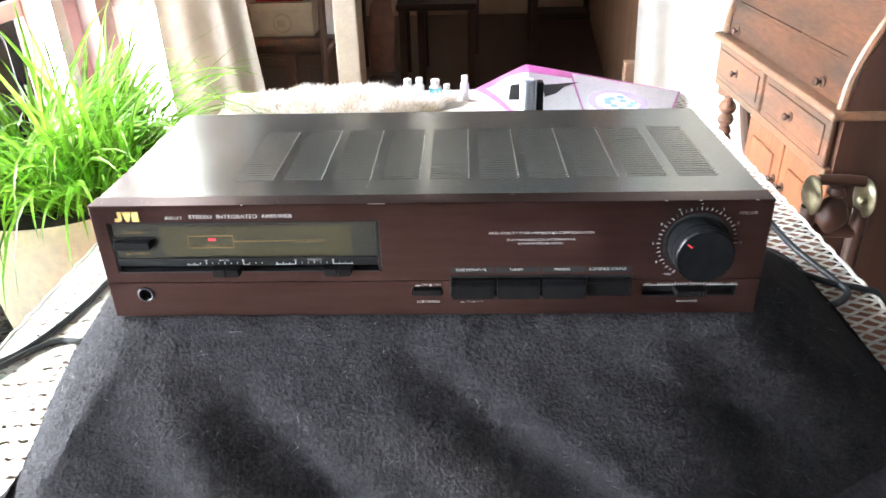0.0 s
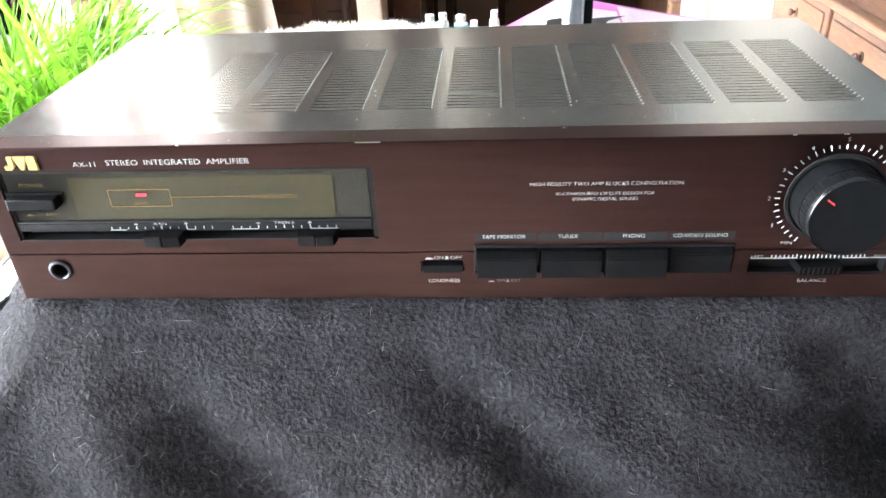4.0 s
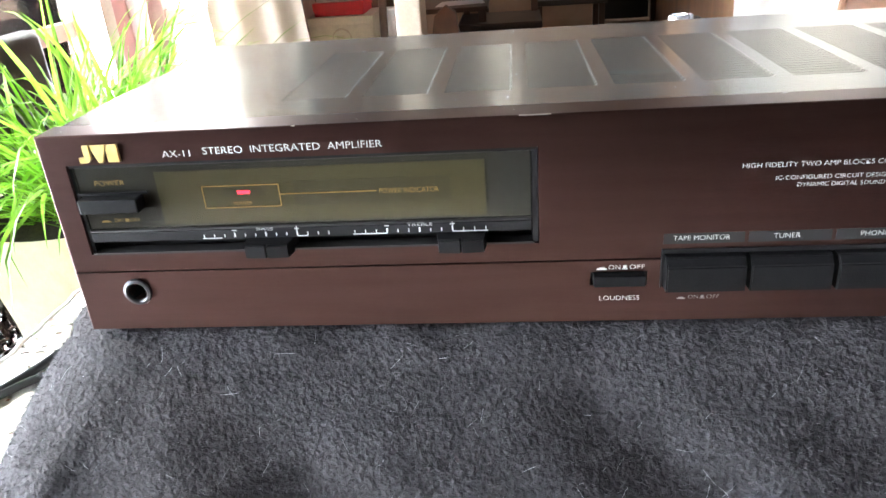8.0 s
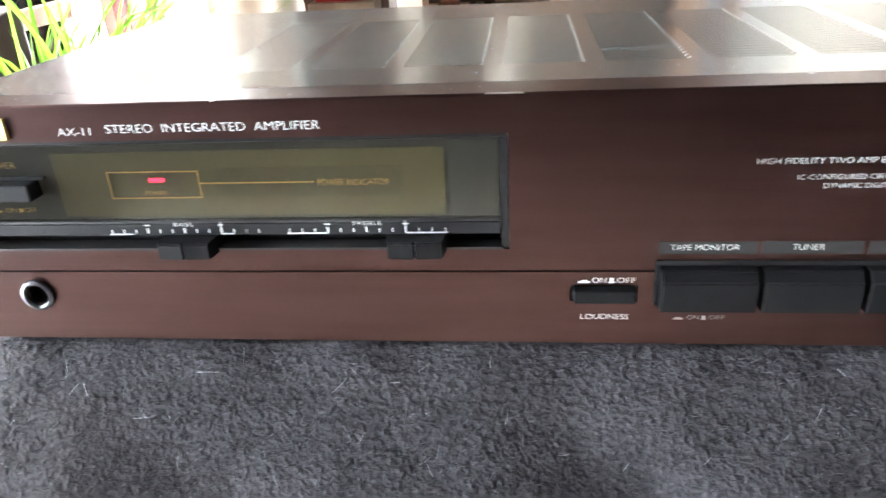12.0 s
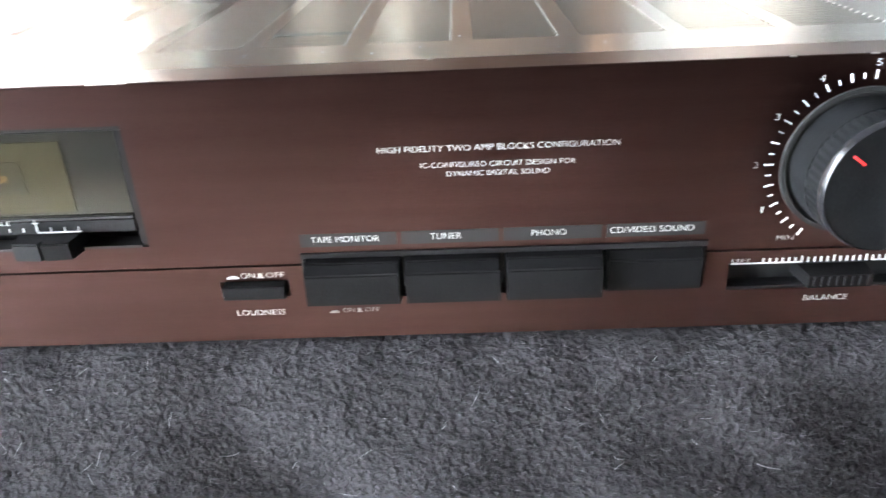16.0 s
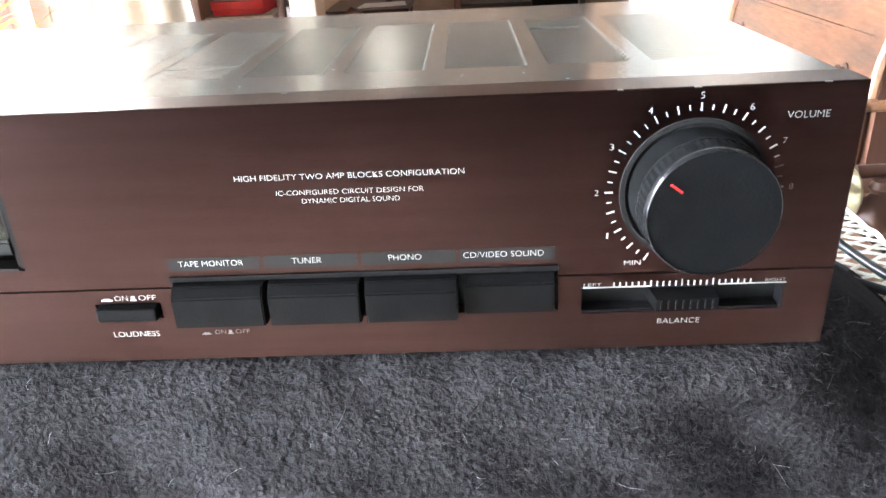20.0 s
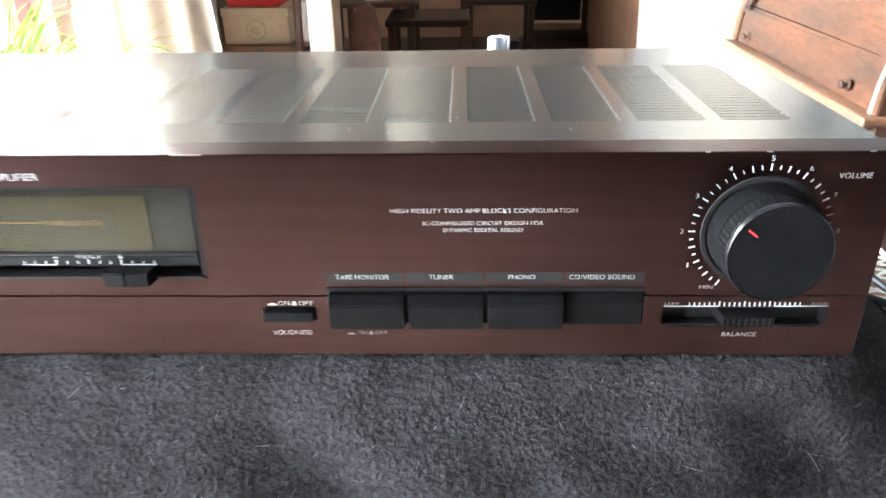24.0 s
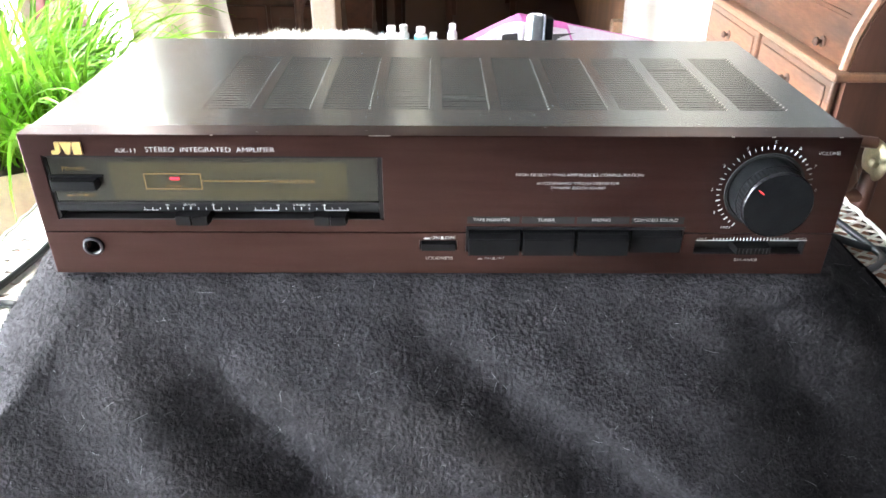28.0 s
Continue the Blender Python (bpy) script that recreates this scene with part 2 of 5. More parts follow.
def part(name, src, material, parent=None, label="", smooth=False, kind=""):
    """One mesh object, under a thing or a part, with its vertices in world places."""
    me = as_mesh(name, src)
    me.materials.clear()
    me.materials.append(material)
    if smooth:
        me.shade_smooth()
        me.set_sharp_from_angle(angle=radians(38))
    ob = new(name, me)
    if parent:
        ob.parent = parent
        ob.matrix_parent_inverse = SPOT.get(parent, Matrix()).inverted()
    return tagged(ob, label, kind=kind)


def setting(name, src, material, label, category="wall", smooth=False):
    return tagged(part(name, src, material, None, "", smooth), label, category, kind="structure")


def box(x0, x1, y0, y1, z0, z1, bev=0.0, seg=2, bm=None):
    bm = bm or bmesh.new()
    vs = bmesh.ops.create_cube(bm, size=1)["verts"]
    for v in vs:
        v.co = Vector(((x0 + x1) / 2 + v.co.x * (x1 - x0), (y0 + y1) / 2 + v.co.y * (y1 - y0), (z0 + z1) / 2 + v.co.z * (z1 - z0)))
    if bev:
        es = list({e for v in vs for e in v.link_edges})
        bmesh.ops.bevel(bm, geom=es, offset=bev, segments=seg, affect="EDGES", profile=0.5)
    return bm


def lathe(profile, origin, axis="z", seg=32, bm=None, ribs=0, rib=0.0, band=(9, 9), caps=True):
    """A turned solid: profile of (radius, height) along the axis; axis 'front' points to -y."""
    bm = bm or bmesh.new()
    o = Vector(origin)
    rings = []
    for k, (r, h) in enumerate(profile):
        ring = []
        for i in range(seg):
            a = 2 * math.pi * i / seg
            q = r * (1 + (rib if ribs and band[0] <= k <= band[1] and (i * ribs // seg) % 2 else 0))
            c, s = q * math.cos(a), q * math.sin(a)
            d = {"z": Vector((c, s, h)), "front": Vector((c, -h, s)), "x": Vector((h, c, s)), "y": Vector((c, h, -s))}[axis]
            ring.append(bm.verts.new(o + d))
        rings.append(ring)
    for a, b in zip(rings, rings[1:]):
        for i in range(seg):
            j = (i + 1) % seg
            bm.faces.new((a[i], a[j], b[j], b[i]))
    for ring, flip in ((rings[0], True), (rings[-1], False)):
        if caps and (ring[0].co - ring[seg // 2].co).length > 1e-6:
            bm.faces.new(ring[::-1] if flip else ring)
    bmesh.ops.recalc_face_normals(bm, faces=bm.faces[:])
    return bm


def tube(points, r, seg=8, bm=None, taper=None):
    """A round tube along points."""
    bm = bm or bmesh.new()
    pts = [Vector(p) for p in points]
    rings = []
    for i, p in enumerate(pts):
        d = (pts[min(i + 1, len(pts) - 1)] - pts[max(i - 1, 0)]).normalized()
        side = d.cross(Vector((0, 0, 1)))
        side = side.normalized() if side.length > 1e-3 else Vector((1, 0, 0))
        up = side.cross(d)
        q = r if taper is None else r * (1 + (taper - 1) * i / (len(pts) - 1))
        rings.append([bm.verts.new(p + q * (math.cos(2 * math.pi * k / seg) * side + math.sin(2 * math.pi * k / seg) * up)) for k in range(seg)])
    for a, b in zip(rings, rings[1:]):
        for k in range(seg):
            bm.faces.new((a[k], a[(k + 1) % seg], b[(k + 1) % seg], b[k]))
    bm.faces.new(rings[0][::-1])
    bm.faces.new(rings[-1])
    return bm


def glide(points, n=12):
    """Points on a smooth line through the given ones."""
    p = [Vector(q) for q in points]
    p = [p[0] * 2 - p[1], *p, p[-1] * 2 - p[-2]]
    out = []
    for a, b, c, d in zip(p, p[1:], p[2:], p[3:]):
        for i in range(n):
            t = i / n
            out.append(0.5 * (2 * b + (c - a) * t + (2 * a - 5 * b + 4 * c - d) * t * t + (3 * b - a - 3 * c + d) * t ** 3))
    return out + [p[-2]]


def prism(outline, y0, y1, bm=None, plane="xz"):
    """An outline pushed through from y0 to y1 (plane xz), from x0 to x1 (plane yz) or from z0 to z1 (plane xy)."""
    bm = bm or bmesh.new()
    put = {"xz": lambda a, b, d: (a, d, b), "yz": lambda a, b, d: (d, a, b), "xy": lambda a, b, d: (a, b, d)}[plane]
    f = [bm.verts.new(put(a, b, y0)) for a, b in outline]
    g = [bm.verts.new(put(a, b, y1)) for a, b in outline]
    n = len(f)
    bm.faces.new(f)
    bm.faces.new(g[::-1])
    for i in range(n):
        bm.faces.new((f[i], g[i], g[(i + 1) % n], f[(i + 1) % n]))
    bmesh.ops.recalc_face_normals(bm, faces=bm.faces[:])
    return bm


def sunk(us, vs, depth, put):
    """A plate of cells; depth(u, v) sinks a cell, None leaves it open down to the plate's back."""
    verts, faces, seen = [], [], {}

    def vid(i, j, d):
        key = (i, j, round(d, 6))
        if key not in seen:
            seen[key] = len(verts)
            verts.append(put(us[i], vs[j], d))
        return seen[key]

    n, m = len(us) - 1, len(vs) - 1
    back = put.back
    d = [[depth((us[i] + us[i + 1]) / 2, (vs[j] + vs[j + 1]) / 2) for j in range(m)] for i in range(n)]
    at = lambda i, j: back if not (0 <= i < n and 0 <= j < m) else (back if d[i][j] is None else d[i][j])
    for i in range(n):
        for j in range(m):
            a = at(i, j)
            if d[i][j] is not None:
                faces.append((vid(i, j, a), vid(i + 1, j, a), vid(i + 1, j + 1, a), vid(i, j + 1, a)))
            for di, dj, e in ((1, 0, ((1, 0), (1, 1))), (0, 1, ((1, 1), (0, 1))), (-1, 0, ((0, 1), (0, 0))), (0, -1, ((0, 0), (1, 0)))):
                b = at(i + di, j + dj)
                if b > a + 1e-7:
                    (p, q), (r, s) = e
                    faces.append((vid(i + p, j + q, a), vid(i + p, j + q, b), vid(i + r, j + s, b), vid(i + r, j + s, a)))
    me = bpy.data.meshes.new("plate")
    me.from_pydata(verts, [], faces)
    bm = bmesh.new()
    bm.from_mesh(me)
    bpy.data.meshes.remove(me)
    bmesh.ops.recalc_face_normals(bm, faces=bm.faces[:])
    return bm


def cuts(*edges):
    return sorted(set(round(e, 6) for e in edges))


def letters(body, x0, x1, z0, z1, y, material, parent, name="lettering"):
    """Raised print, fitted between x0 and x1 and from z0 to z1, facing -y."""
    cu = bpy.data.curves.new(name, "FONT")
    cu.body, cu.extrude, cu.resolution_u, cu.offset = body, 0.0, 3, -0.013
    ob = bpy.data.objects.new(name, cu)
    scene.collection.objects.link(ob)
    bpy.context.view_layer.update()
    me = bpy.data.meshes.new_from_object(ob.evaluated_get(bpy.context.evaluated_depsgraph_get()))
    bpy.data.objects.remove(ob)
    bpy.data.curves.remove(cu)
    co = np.empty(len(me.vertices) * 3)
    me.vertices.foreach_get("co", co)
    co = co.reshape(-1, 3)
    lo, hi = co.min(0), co.max(0)
    u = x0 + (co[:, 0] - lo[0]) / (hi[0] - lo[0]) * (x1 - x0)
    w = z0 + (co[:, 1] - lo[1]) / (hi[1] - lo[1]) * (z1 - z0)
    me.vertices.foreach_set("co", np.stack([u, np.full(len(u), y), w], 1).ravel())
    me.update()
    return part(name, me, material, parent)

# ---------- room ----------


def slabs(*boxes):
    bm = bmesh.new()
    for b in boxes:
        box(*b, bm=bm)
    return bm


setting("floor", slabs((-3.2, 3.2, -2.8, 6.1, -0.1, 0.0)), FLOOR, "dark brown boarded floor", "floor")
setting("ceiling", slabs((-1.45, 1.7, -2.8, 6.1, 2.95, 3.05)), DIMWALL, "unseen ceiling, kept dark to throw back little light", "ceiling")
setting("wall_south", slabs((-1.5, 1.7, -2.75, -2.6, 0, 2.95)), DIMWALL, "unseen wall, kept dark taupe to throw back little light")
setting("wall_east", slabs((1.55, 1.7, -2.6, 2.0, 0, 2.95)), DIMWALL, "unseen wall behind the desk, kept dark taupe to throw back little light")
setting("wall_west", slabs((-1.45, -1.29, -2.6, -1.002, 0, 2.95), (-1.45, -1.29, -1.00, 1.968, 2.22, 2.95)), WALL, "grey plaster wall with tall glazed doors")
setting("wall_north", slabs((0.62, 0.67, 2.0, 2.12, 0, 2.95), (1.05, 1.7, 2.0, 2.12, 0, 2.95), (-1.45, -0.74, 2.0, 2.12, 2.62, 2.95),
                            (-0.74, -0.70, 2.0, 2.12, 0, 2.95), (-0.70, 0.62, 2.0, 2.12, 2.2, 2.95), (0.67, 1.05, 2.0, 2.12, 2.2, 2.95)), PALEWALL, "white plaster wall with a wide opening and windows")
setting("corner_post", box(-1.246, -1.199, 1.97, 2.11, 0, 2.61, 0.004), REDPOST, "dark red wooden corner post between the glazed doors", "post")
setting("corner_cover", slabs((-1.290, -1.2465, 1.985, 2.10, 0, 2.61)), CREAM, "cream strip beside the corner post", "post")
setting("window_block", box(0.545, 0.585, 1.955, 1.998, 0.0, 0.568, 0.005), DESKPALE, "short honey brown wooden post beside the sheer curtain", "post")
setting("door_post", box(-0.388, -0.312, 1.97, 2.11, 0, 2.2, 0.006), CREAM, "cream painted post of the wide opening", "post")
setting("wall_far", slabs((-1.6, 0.62, 5.9, 6.05, 0, 2.95), (1.03, 1.4, 5.9, 6.05, 0, 2.95), (0.62, 1.03, 5.9, 6.05, 0.62, 2.95), (0.62, 1.03, 5.9, 6.05, 0, 0.1)), DUSK, "dim brown wall at the end of the dark room")
# The unseen gap in this wall is added to light the dark room
EAST = bmesh.new()
for y0, y1, z0, z1 in ((2.12, 3.0, 0, 2.95), (3.0, 4.8, 0, 1.3), (3.0, 4.8, 2.4, 2.95), (4.8, 5.9, 0, 2.95)):
    a, b = 0.67 + (y0 - 2.12) * 0.1032, 0.67 + (y1 - 2.12) * 0.1032
    prism([(a, y0), (a + 0.07, y0), (b + 0.07, y1), (b, y1)], z0, z1, EAST, plane="xy")
setting("wall_inner_east", EAST, mat("brown_panelled_wood", (0.30, 0.165, 0.095), 0.5, 0.0, 0.3, 7, 0.1, 80, (1, 1, 0.12)), "brown wood panelled wall of the dark room")
setting("wall_inner_west", prism([(-0.80, 2.12), (-0.74, 2.12), (-1.34, 5.9), (-1.42, 5.9)], 0, 2.95, plane="xy"), DUSK, "dim brown wall of the dark room")
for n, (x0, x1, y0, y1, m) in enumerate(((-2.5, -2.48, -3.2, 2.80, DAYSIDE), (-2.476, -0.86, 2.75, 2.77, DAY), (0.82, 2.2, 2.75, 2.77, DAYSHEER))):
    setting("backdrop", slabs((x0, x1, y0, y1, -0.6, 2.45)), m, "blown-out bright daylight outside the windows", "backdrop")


def glazed_door(a, b, fixed, along, doors=2, high=2.2):
    """Glazed leaves in an opening from a to b, in a wall that runs along x or y."""
    w = thing("window_1", *((a, fixed, 0) if along == "x" else (fixed, a, 0)), "tall glazed door with a reddish wooden frame", "window", kind="structure")
    put = (lambda p, q, z0, z1, d=0.02: box(p, q, fixed - d, fixed + d, z0, z1, 0.003)) if along == "x" else (lambda p, q, z0, z1, d=0.02: box(fixed - d, fixed + d, p, q, z0, z1, 0.003))
    step = (b - a) / doors
    for k in range(doors):
        p, q = a + k * step, a + (k + 1) * step
        for s, e in ((p + 0.002, p + 0.055), (q - 0.055, q - 0.002)):
            part("window_frame", put(s, e, 0.03, high), FRAME, w)
        for z in (0.06, 0.78, 1.45, high - 0.03):
            part("window_rail", put(p + 0.057, q - 0.057, z - 0.025, z + 0.025, 0.016), FRAME, w)
        g = part("pane", put(p + 0.055, q - 0.055, 0.06, high - 0.06, 0.002), GLASS, w)
        g.visible_shadow = False
    return w


# Southern leaf is unseen, added to light the blanket from the left
glazed_door(-1.00, 1.965, -1.36, "y", 3, 2.20)
glazed_door(-1.176, -0.74, 2.06, "x", 1, 2.6)
glazed_door(0.67, 1.05, 2.06, "x", 1)


def curtain(name, x0, x1, y, z0, z1, material, label, pull=0.0, pleat=0.03, waves=7, bow=0.0):
    bm = bmesh.new()
    n, m = 90, 24
    grid = []
    for j in range(m + 1):
        t = j / m
        z = z1 + (z0 - z1) * t
        row = []
        for i in range(n + 1):
            s = i / n
            x = x0 + (x1 - x0) * s + pull * t * s + bow * math.sin(math.pi * min(1, t * 1.1)) * (1 - s)
            row.append(bm.verts.new((x, y + pleat * math.sin(2 * math.pi * waves * s + 0.6 * math.sin(3 * t + 5 * s)) * (0.6 + 0.4 * t), z)))
        grid.append(row)
    for a, b in zip(grid, grid[1:]):
        for i in range(n):
            bm.faces.new((a[i], a[i + 1], b[i + 1], b[i]))
    bmesh.ops.solidify(bm, geom=bm.faces[:], thickness=0.002)
    c = thing(name, (x0 + x1) / 2, y, z0, label, "curtain")
    part("fabric", bm, material, c, smooth=True)
    part("curtain_rod", tube([(x0 - 0.04, y, z1 + 0.01), (x1 + 0.04, y, z1 + 0.01)], 0.010), DARKWOOD, c)


curtain("curtain", -0.915, -0.80, 1.88, 0.003, 2.58, CLOTH, "cream pleated curtain hanging beside the glazed door", pull=0.24, waves=2.5, pleat=0.011)
curtain("curtain", 0.585, 1.09, 1.93, 0.003, 2.18, SHEER, "white sheer curtain glowing with daylight", waves=6, pleat=0.004, bow=-0.03)

# ---------- far room ----------


def sideboard():
    t = thing("sideboard", -0.6, 2.4, 0, "dark reddish wooden sideboard with an arched niche above", "sideboard")
    part("body", box(-0.735, -0.40, 2.22, 2.55, 0.02, 0.585, 0.004), DESKSIDE, t)
    part("top", box(-0.745, -0.392, 2.19, 2.56, 0.585, 0.612, 0.006), DESKWOOD, t)
    for x0, x1 in ((-0.73, -0.58), (-0.565, -0.41)):
        d = part("door", box(x0, x1, 2.205, 2.22, 0.06, 0.555, 0.003), DESKSIDE, t)
        part("panel", box(x0 + 0.03, x1 - 0.03, 2.197, 2.205, 0.10, 0.515, 0.004), DARKWOOD, d)
    arch = [(-0.735, 0.612), (-0.735, 1.15), (-0.40, 1.15), (-0.40, 0.612), (-0.43, 0.612)]
    arch += [(-0.565 + 0.135 * math.cos(a), 0.80 + 0.09 * math.sin(a)) for a in [math.pi * k / 14 for k in range(15)]] + [(-0.70, 0.612)]
    part("arched_board", prism(arch, 2.40, 2.43), DESKWOOD, t)
    part("back_board", box(-0.735, -0.40, 2.53, 2.55, 0.612, 1.15), DARKWOOD, t)
    part("cornice", box(-0.75, -0.39, 2.37, 2.56, 1.15, 1.18, 0.006), DESKWOOD, t)


def card_box(x0, x1, y0, y1, z, h, material, lid, label, motif=None):
    t = thing("storage_box", (x0 + x1) / 2, (y0 + y1) / 2, z, label, "box")
    part("body", box(x0, x1, y0, y1, z + 0.001, z + h, 0.002), material, t)
    part("lid", box(x0 - 0.003, x1 + 0.003, y0 - 0.003, y1 + 0.003, z + h - 0.022, z + h + 0.004, 0.002), lid, t)
    if motif:
        part("motif", lathe([(0.034, 0.0), (0.034, 0.0008), (0.028, 0.0008), (0.028, 0.0)], ((x0 + x1) / 2, y0 - 0.0008, z + h * 0.42), "front", 28, caps=False), motif, t, "faded round stamp")
        part("motif", box((x0 + x1) / 2 - 0.018, (x0 + x1) / 2 + 0.010, y0 - 0.002, y0 - 0.001, z + h * 0.30, z + h * 0.52), motif, t)


sideboard()
card_box(-0.72, -0.505, 2.225, 2.42, 0.612, 0.112, BOXCREAM, BOXCREAM, "cream cardboard box with a faded round stamp on the sideboard", mat("faded_stamp", (0.50, 0.41, 0.31), 0.6))
card_box(-0.70, -0.535, 2.24, 2.40, 0.729, 0.040, REDBOX, REDBOX, "red cardboard box on top of the cream one")
t = thing("folded_blanket", -0.61, 2.32, 0.774, "grey patterned folded cloth on the red box", "cloth")
part("folds", slabs((-0.69, -0.55, 2.25, 2.39, 0.7735, 0.786), (-0.685, -0.553, 2.255, 2.385, 0.7875, 0.799)), GREYLID, t)
t = thing("paper_roll", -0.455, 2.27, 0.612, "white rolled paper standing on the sideboard", "paper roll")
part("roll", lathe([(0.020, 0.001), (0.024, 0.004), (0.024, 0.128), (0.019, 0.132), (0.017, 0.120)], (-0.452, 2.27, 0.612), "z", 24), PAPER, t, smooth=True)
t = thing("side_chair", -0.42, 2.16, 0, "brown wooden chair with a curved back, standing before the sideboard", "chair")
part("backrest_post", tube(glide([(-0.462, 2.165, 0.0), (-0.462, 2.16, 0.45), (-0.455, 2.165, 0.8), (-0.44, 2.18, 1.0)]), 0.013, 10), DARKWOOD, t, smooth=True)
part("backrest_post", tube(glide([(-0.405, 2.165, 0.0), (-0.405, 2.16, 0.45), (-0.402, 2.165, 0.8), (-0.40, 2.18, 1.0)]), 0.009, 10), DARKWOOD, t, smooth=True)
part("brace", tube(glide([(-0.46, 2.16, 0.52), (-0.44, 2.155, 0.585), (-0.407, 2.16, 0.61)]), 0.009, 8), DARKWOOD, t, smooth=True)
part("seat", box(-0.47, -0.395, 2.14, 2.19, 0.42, 0.45, 0.006), DARKWOOD, t)

t = thing("armchair", -0.22, 2.7, 0, "dark carved wooden armchair with brown leather in the dim room", "armchair")
part("backrest", prism([(-0.335, 0.40), (-0.345, 0.58), (-0.325, 0.68), (-0.285, 0.715), (-0.25, 0.69), (-0.235, 0.58), (-0.245, 0.40)], 2.46, 2.50), mat("brown_leather", (0.12, 0.055, 0.032), 0.4, 0.0, 0.3, 30, 0.2), t)
part("seat", box(-0.345, -0.235, 2.40, 2.62, 0.33, 0.42, 0.02, 3), LEATHER, t)
for x, y in ((-0.335, 2.41), (-0.245, 2.41), (-0.335, 2.61), (-0.245, 2.61)):
    part("leg", box(x - 0.014, x + 0.014, y - 0.014, y + 0.014, 0, 0.33, 0.003), DARKWOOD, t)


def plain_chair(x, y, turn):
    t = thing("dining_chair", x, y, 0, "dark wooden dining chair standing in the dim room", "chair", "dining chairs in the dim room")
    for dx in (-0.19, 0.19):
        part("leg", box(x + dx - 0.018, x + dx + 0.018, y - 0.2, y - 0.165, 0, 0.43, 0.003), DARKWOOD, t)
        part("leg", box(x + dx - 0.018, x + dx + 0.018, y + 0.165, y + 0.2, 0, 0.92, 0.003), DARKWOOD, t)
    part("seat", box(x - 0.22, x + 0.22, y - 0.22, y + 0.22, 0.43, 0.465, 0.008), LEATHER, t)
    for z in (0.58, 0.72, 0.86):
        part("rail", box(x - 0.17, x + 0.17, y + 0.172, y + 0.192, z - 0.03, z + 0.03, 0.004), DARKWOOD, t)


plain_chair(-0.12, 3.9, 0)
plain_chair(0.30, 4.7, 0)
t = thing("side_table", -0.35, 3.9, 0, "dark side table with a white sheet of paper on it", "table")
part("tabletop", box(-0.62, -0.18, 3.75, 4.25, 0.52, 0.545, 0.004), DARKWOOD, t)
for x, y in ((-0.59, 3.78), (-0.21, 3.78), (-0.59, 4.22), (-0.21, 4.22)):
    part("leg", box(x - 0.02, x + 0.02, y - 0.02, y + 0.02, 0, 0.52, 0.003), DARKWOOD, t)
t = thing("paper_sheet", -0.33, 3.95, 0.545, "white sheet of paper lying on the side table", "paper")
part("sheet", prism([(-0.46, 3.82), (-0.20, 3.88), (-0.22, 4.05), (-0.44, 4.02)], 0.5462, 0.549, plane="xy"), PAPER, t)
t = thing("fireplace", 0.825, 5.9, 0, "dark fireplace opening with a black surround", "fireplace")
part("surround", slabs((0.585, 0.635, 5.86, 5.898, 0.001, 0.66), (1.015, 1.065, 5.86, 5.898, 0.001, 0.66), (0.585, 1.065, 5.86, 5.898, 0.662, 0.72)), DARKWOOD, t)
part("hearth", box(0.58, 1.07, 5.6, 5.898, 0.001, 0.05, 0.005), mat("dark_stone", (0.06, 0.05, 0.045), 0.6), t)
part("firebox", box(0.62, 1.03, 6.06, 6.12, 0.05, 0.66), BLACKER, t)

# ---------- roll-top desk ----------
DX, DY0, DY1 = 0.817, 1.095, 1.885


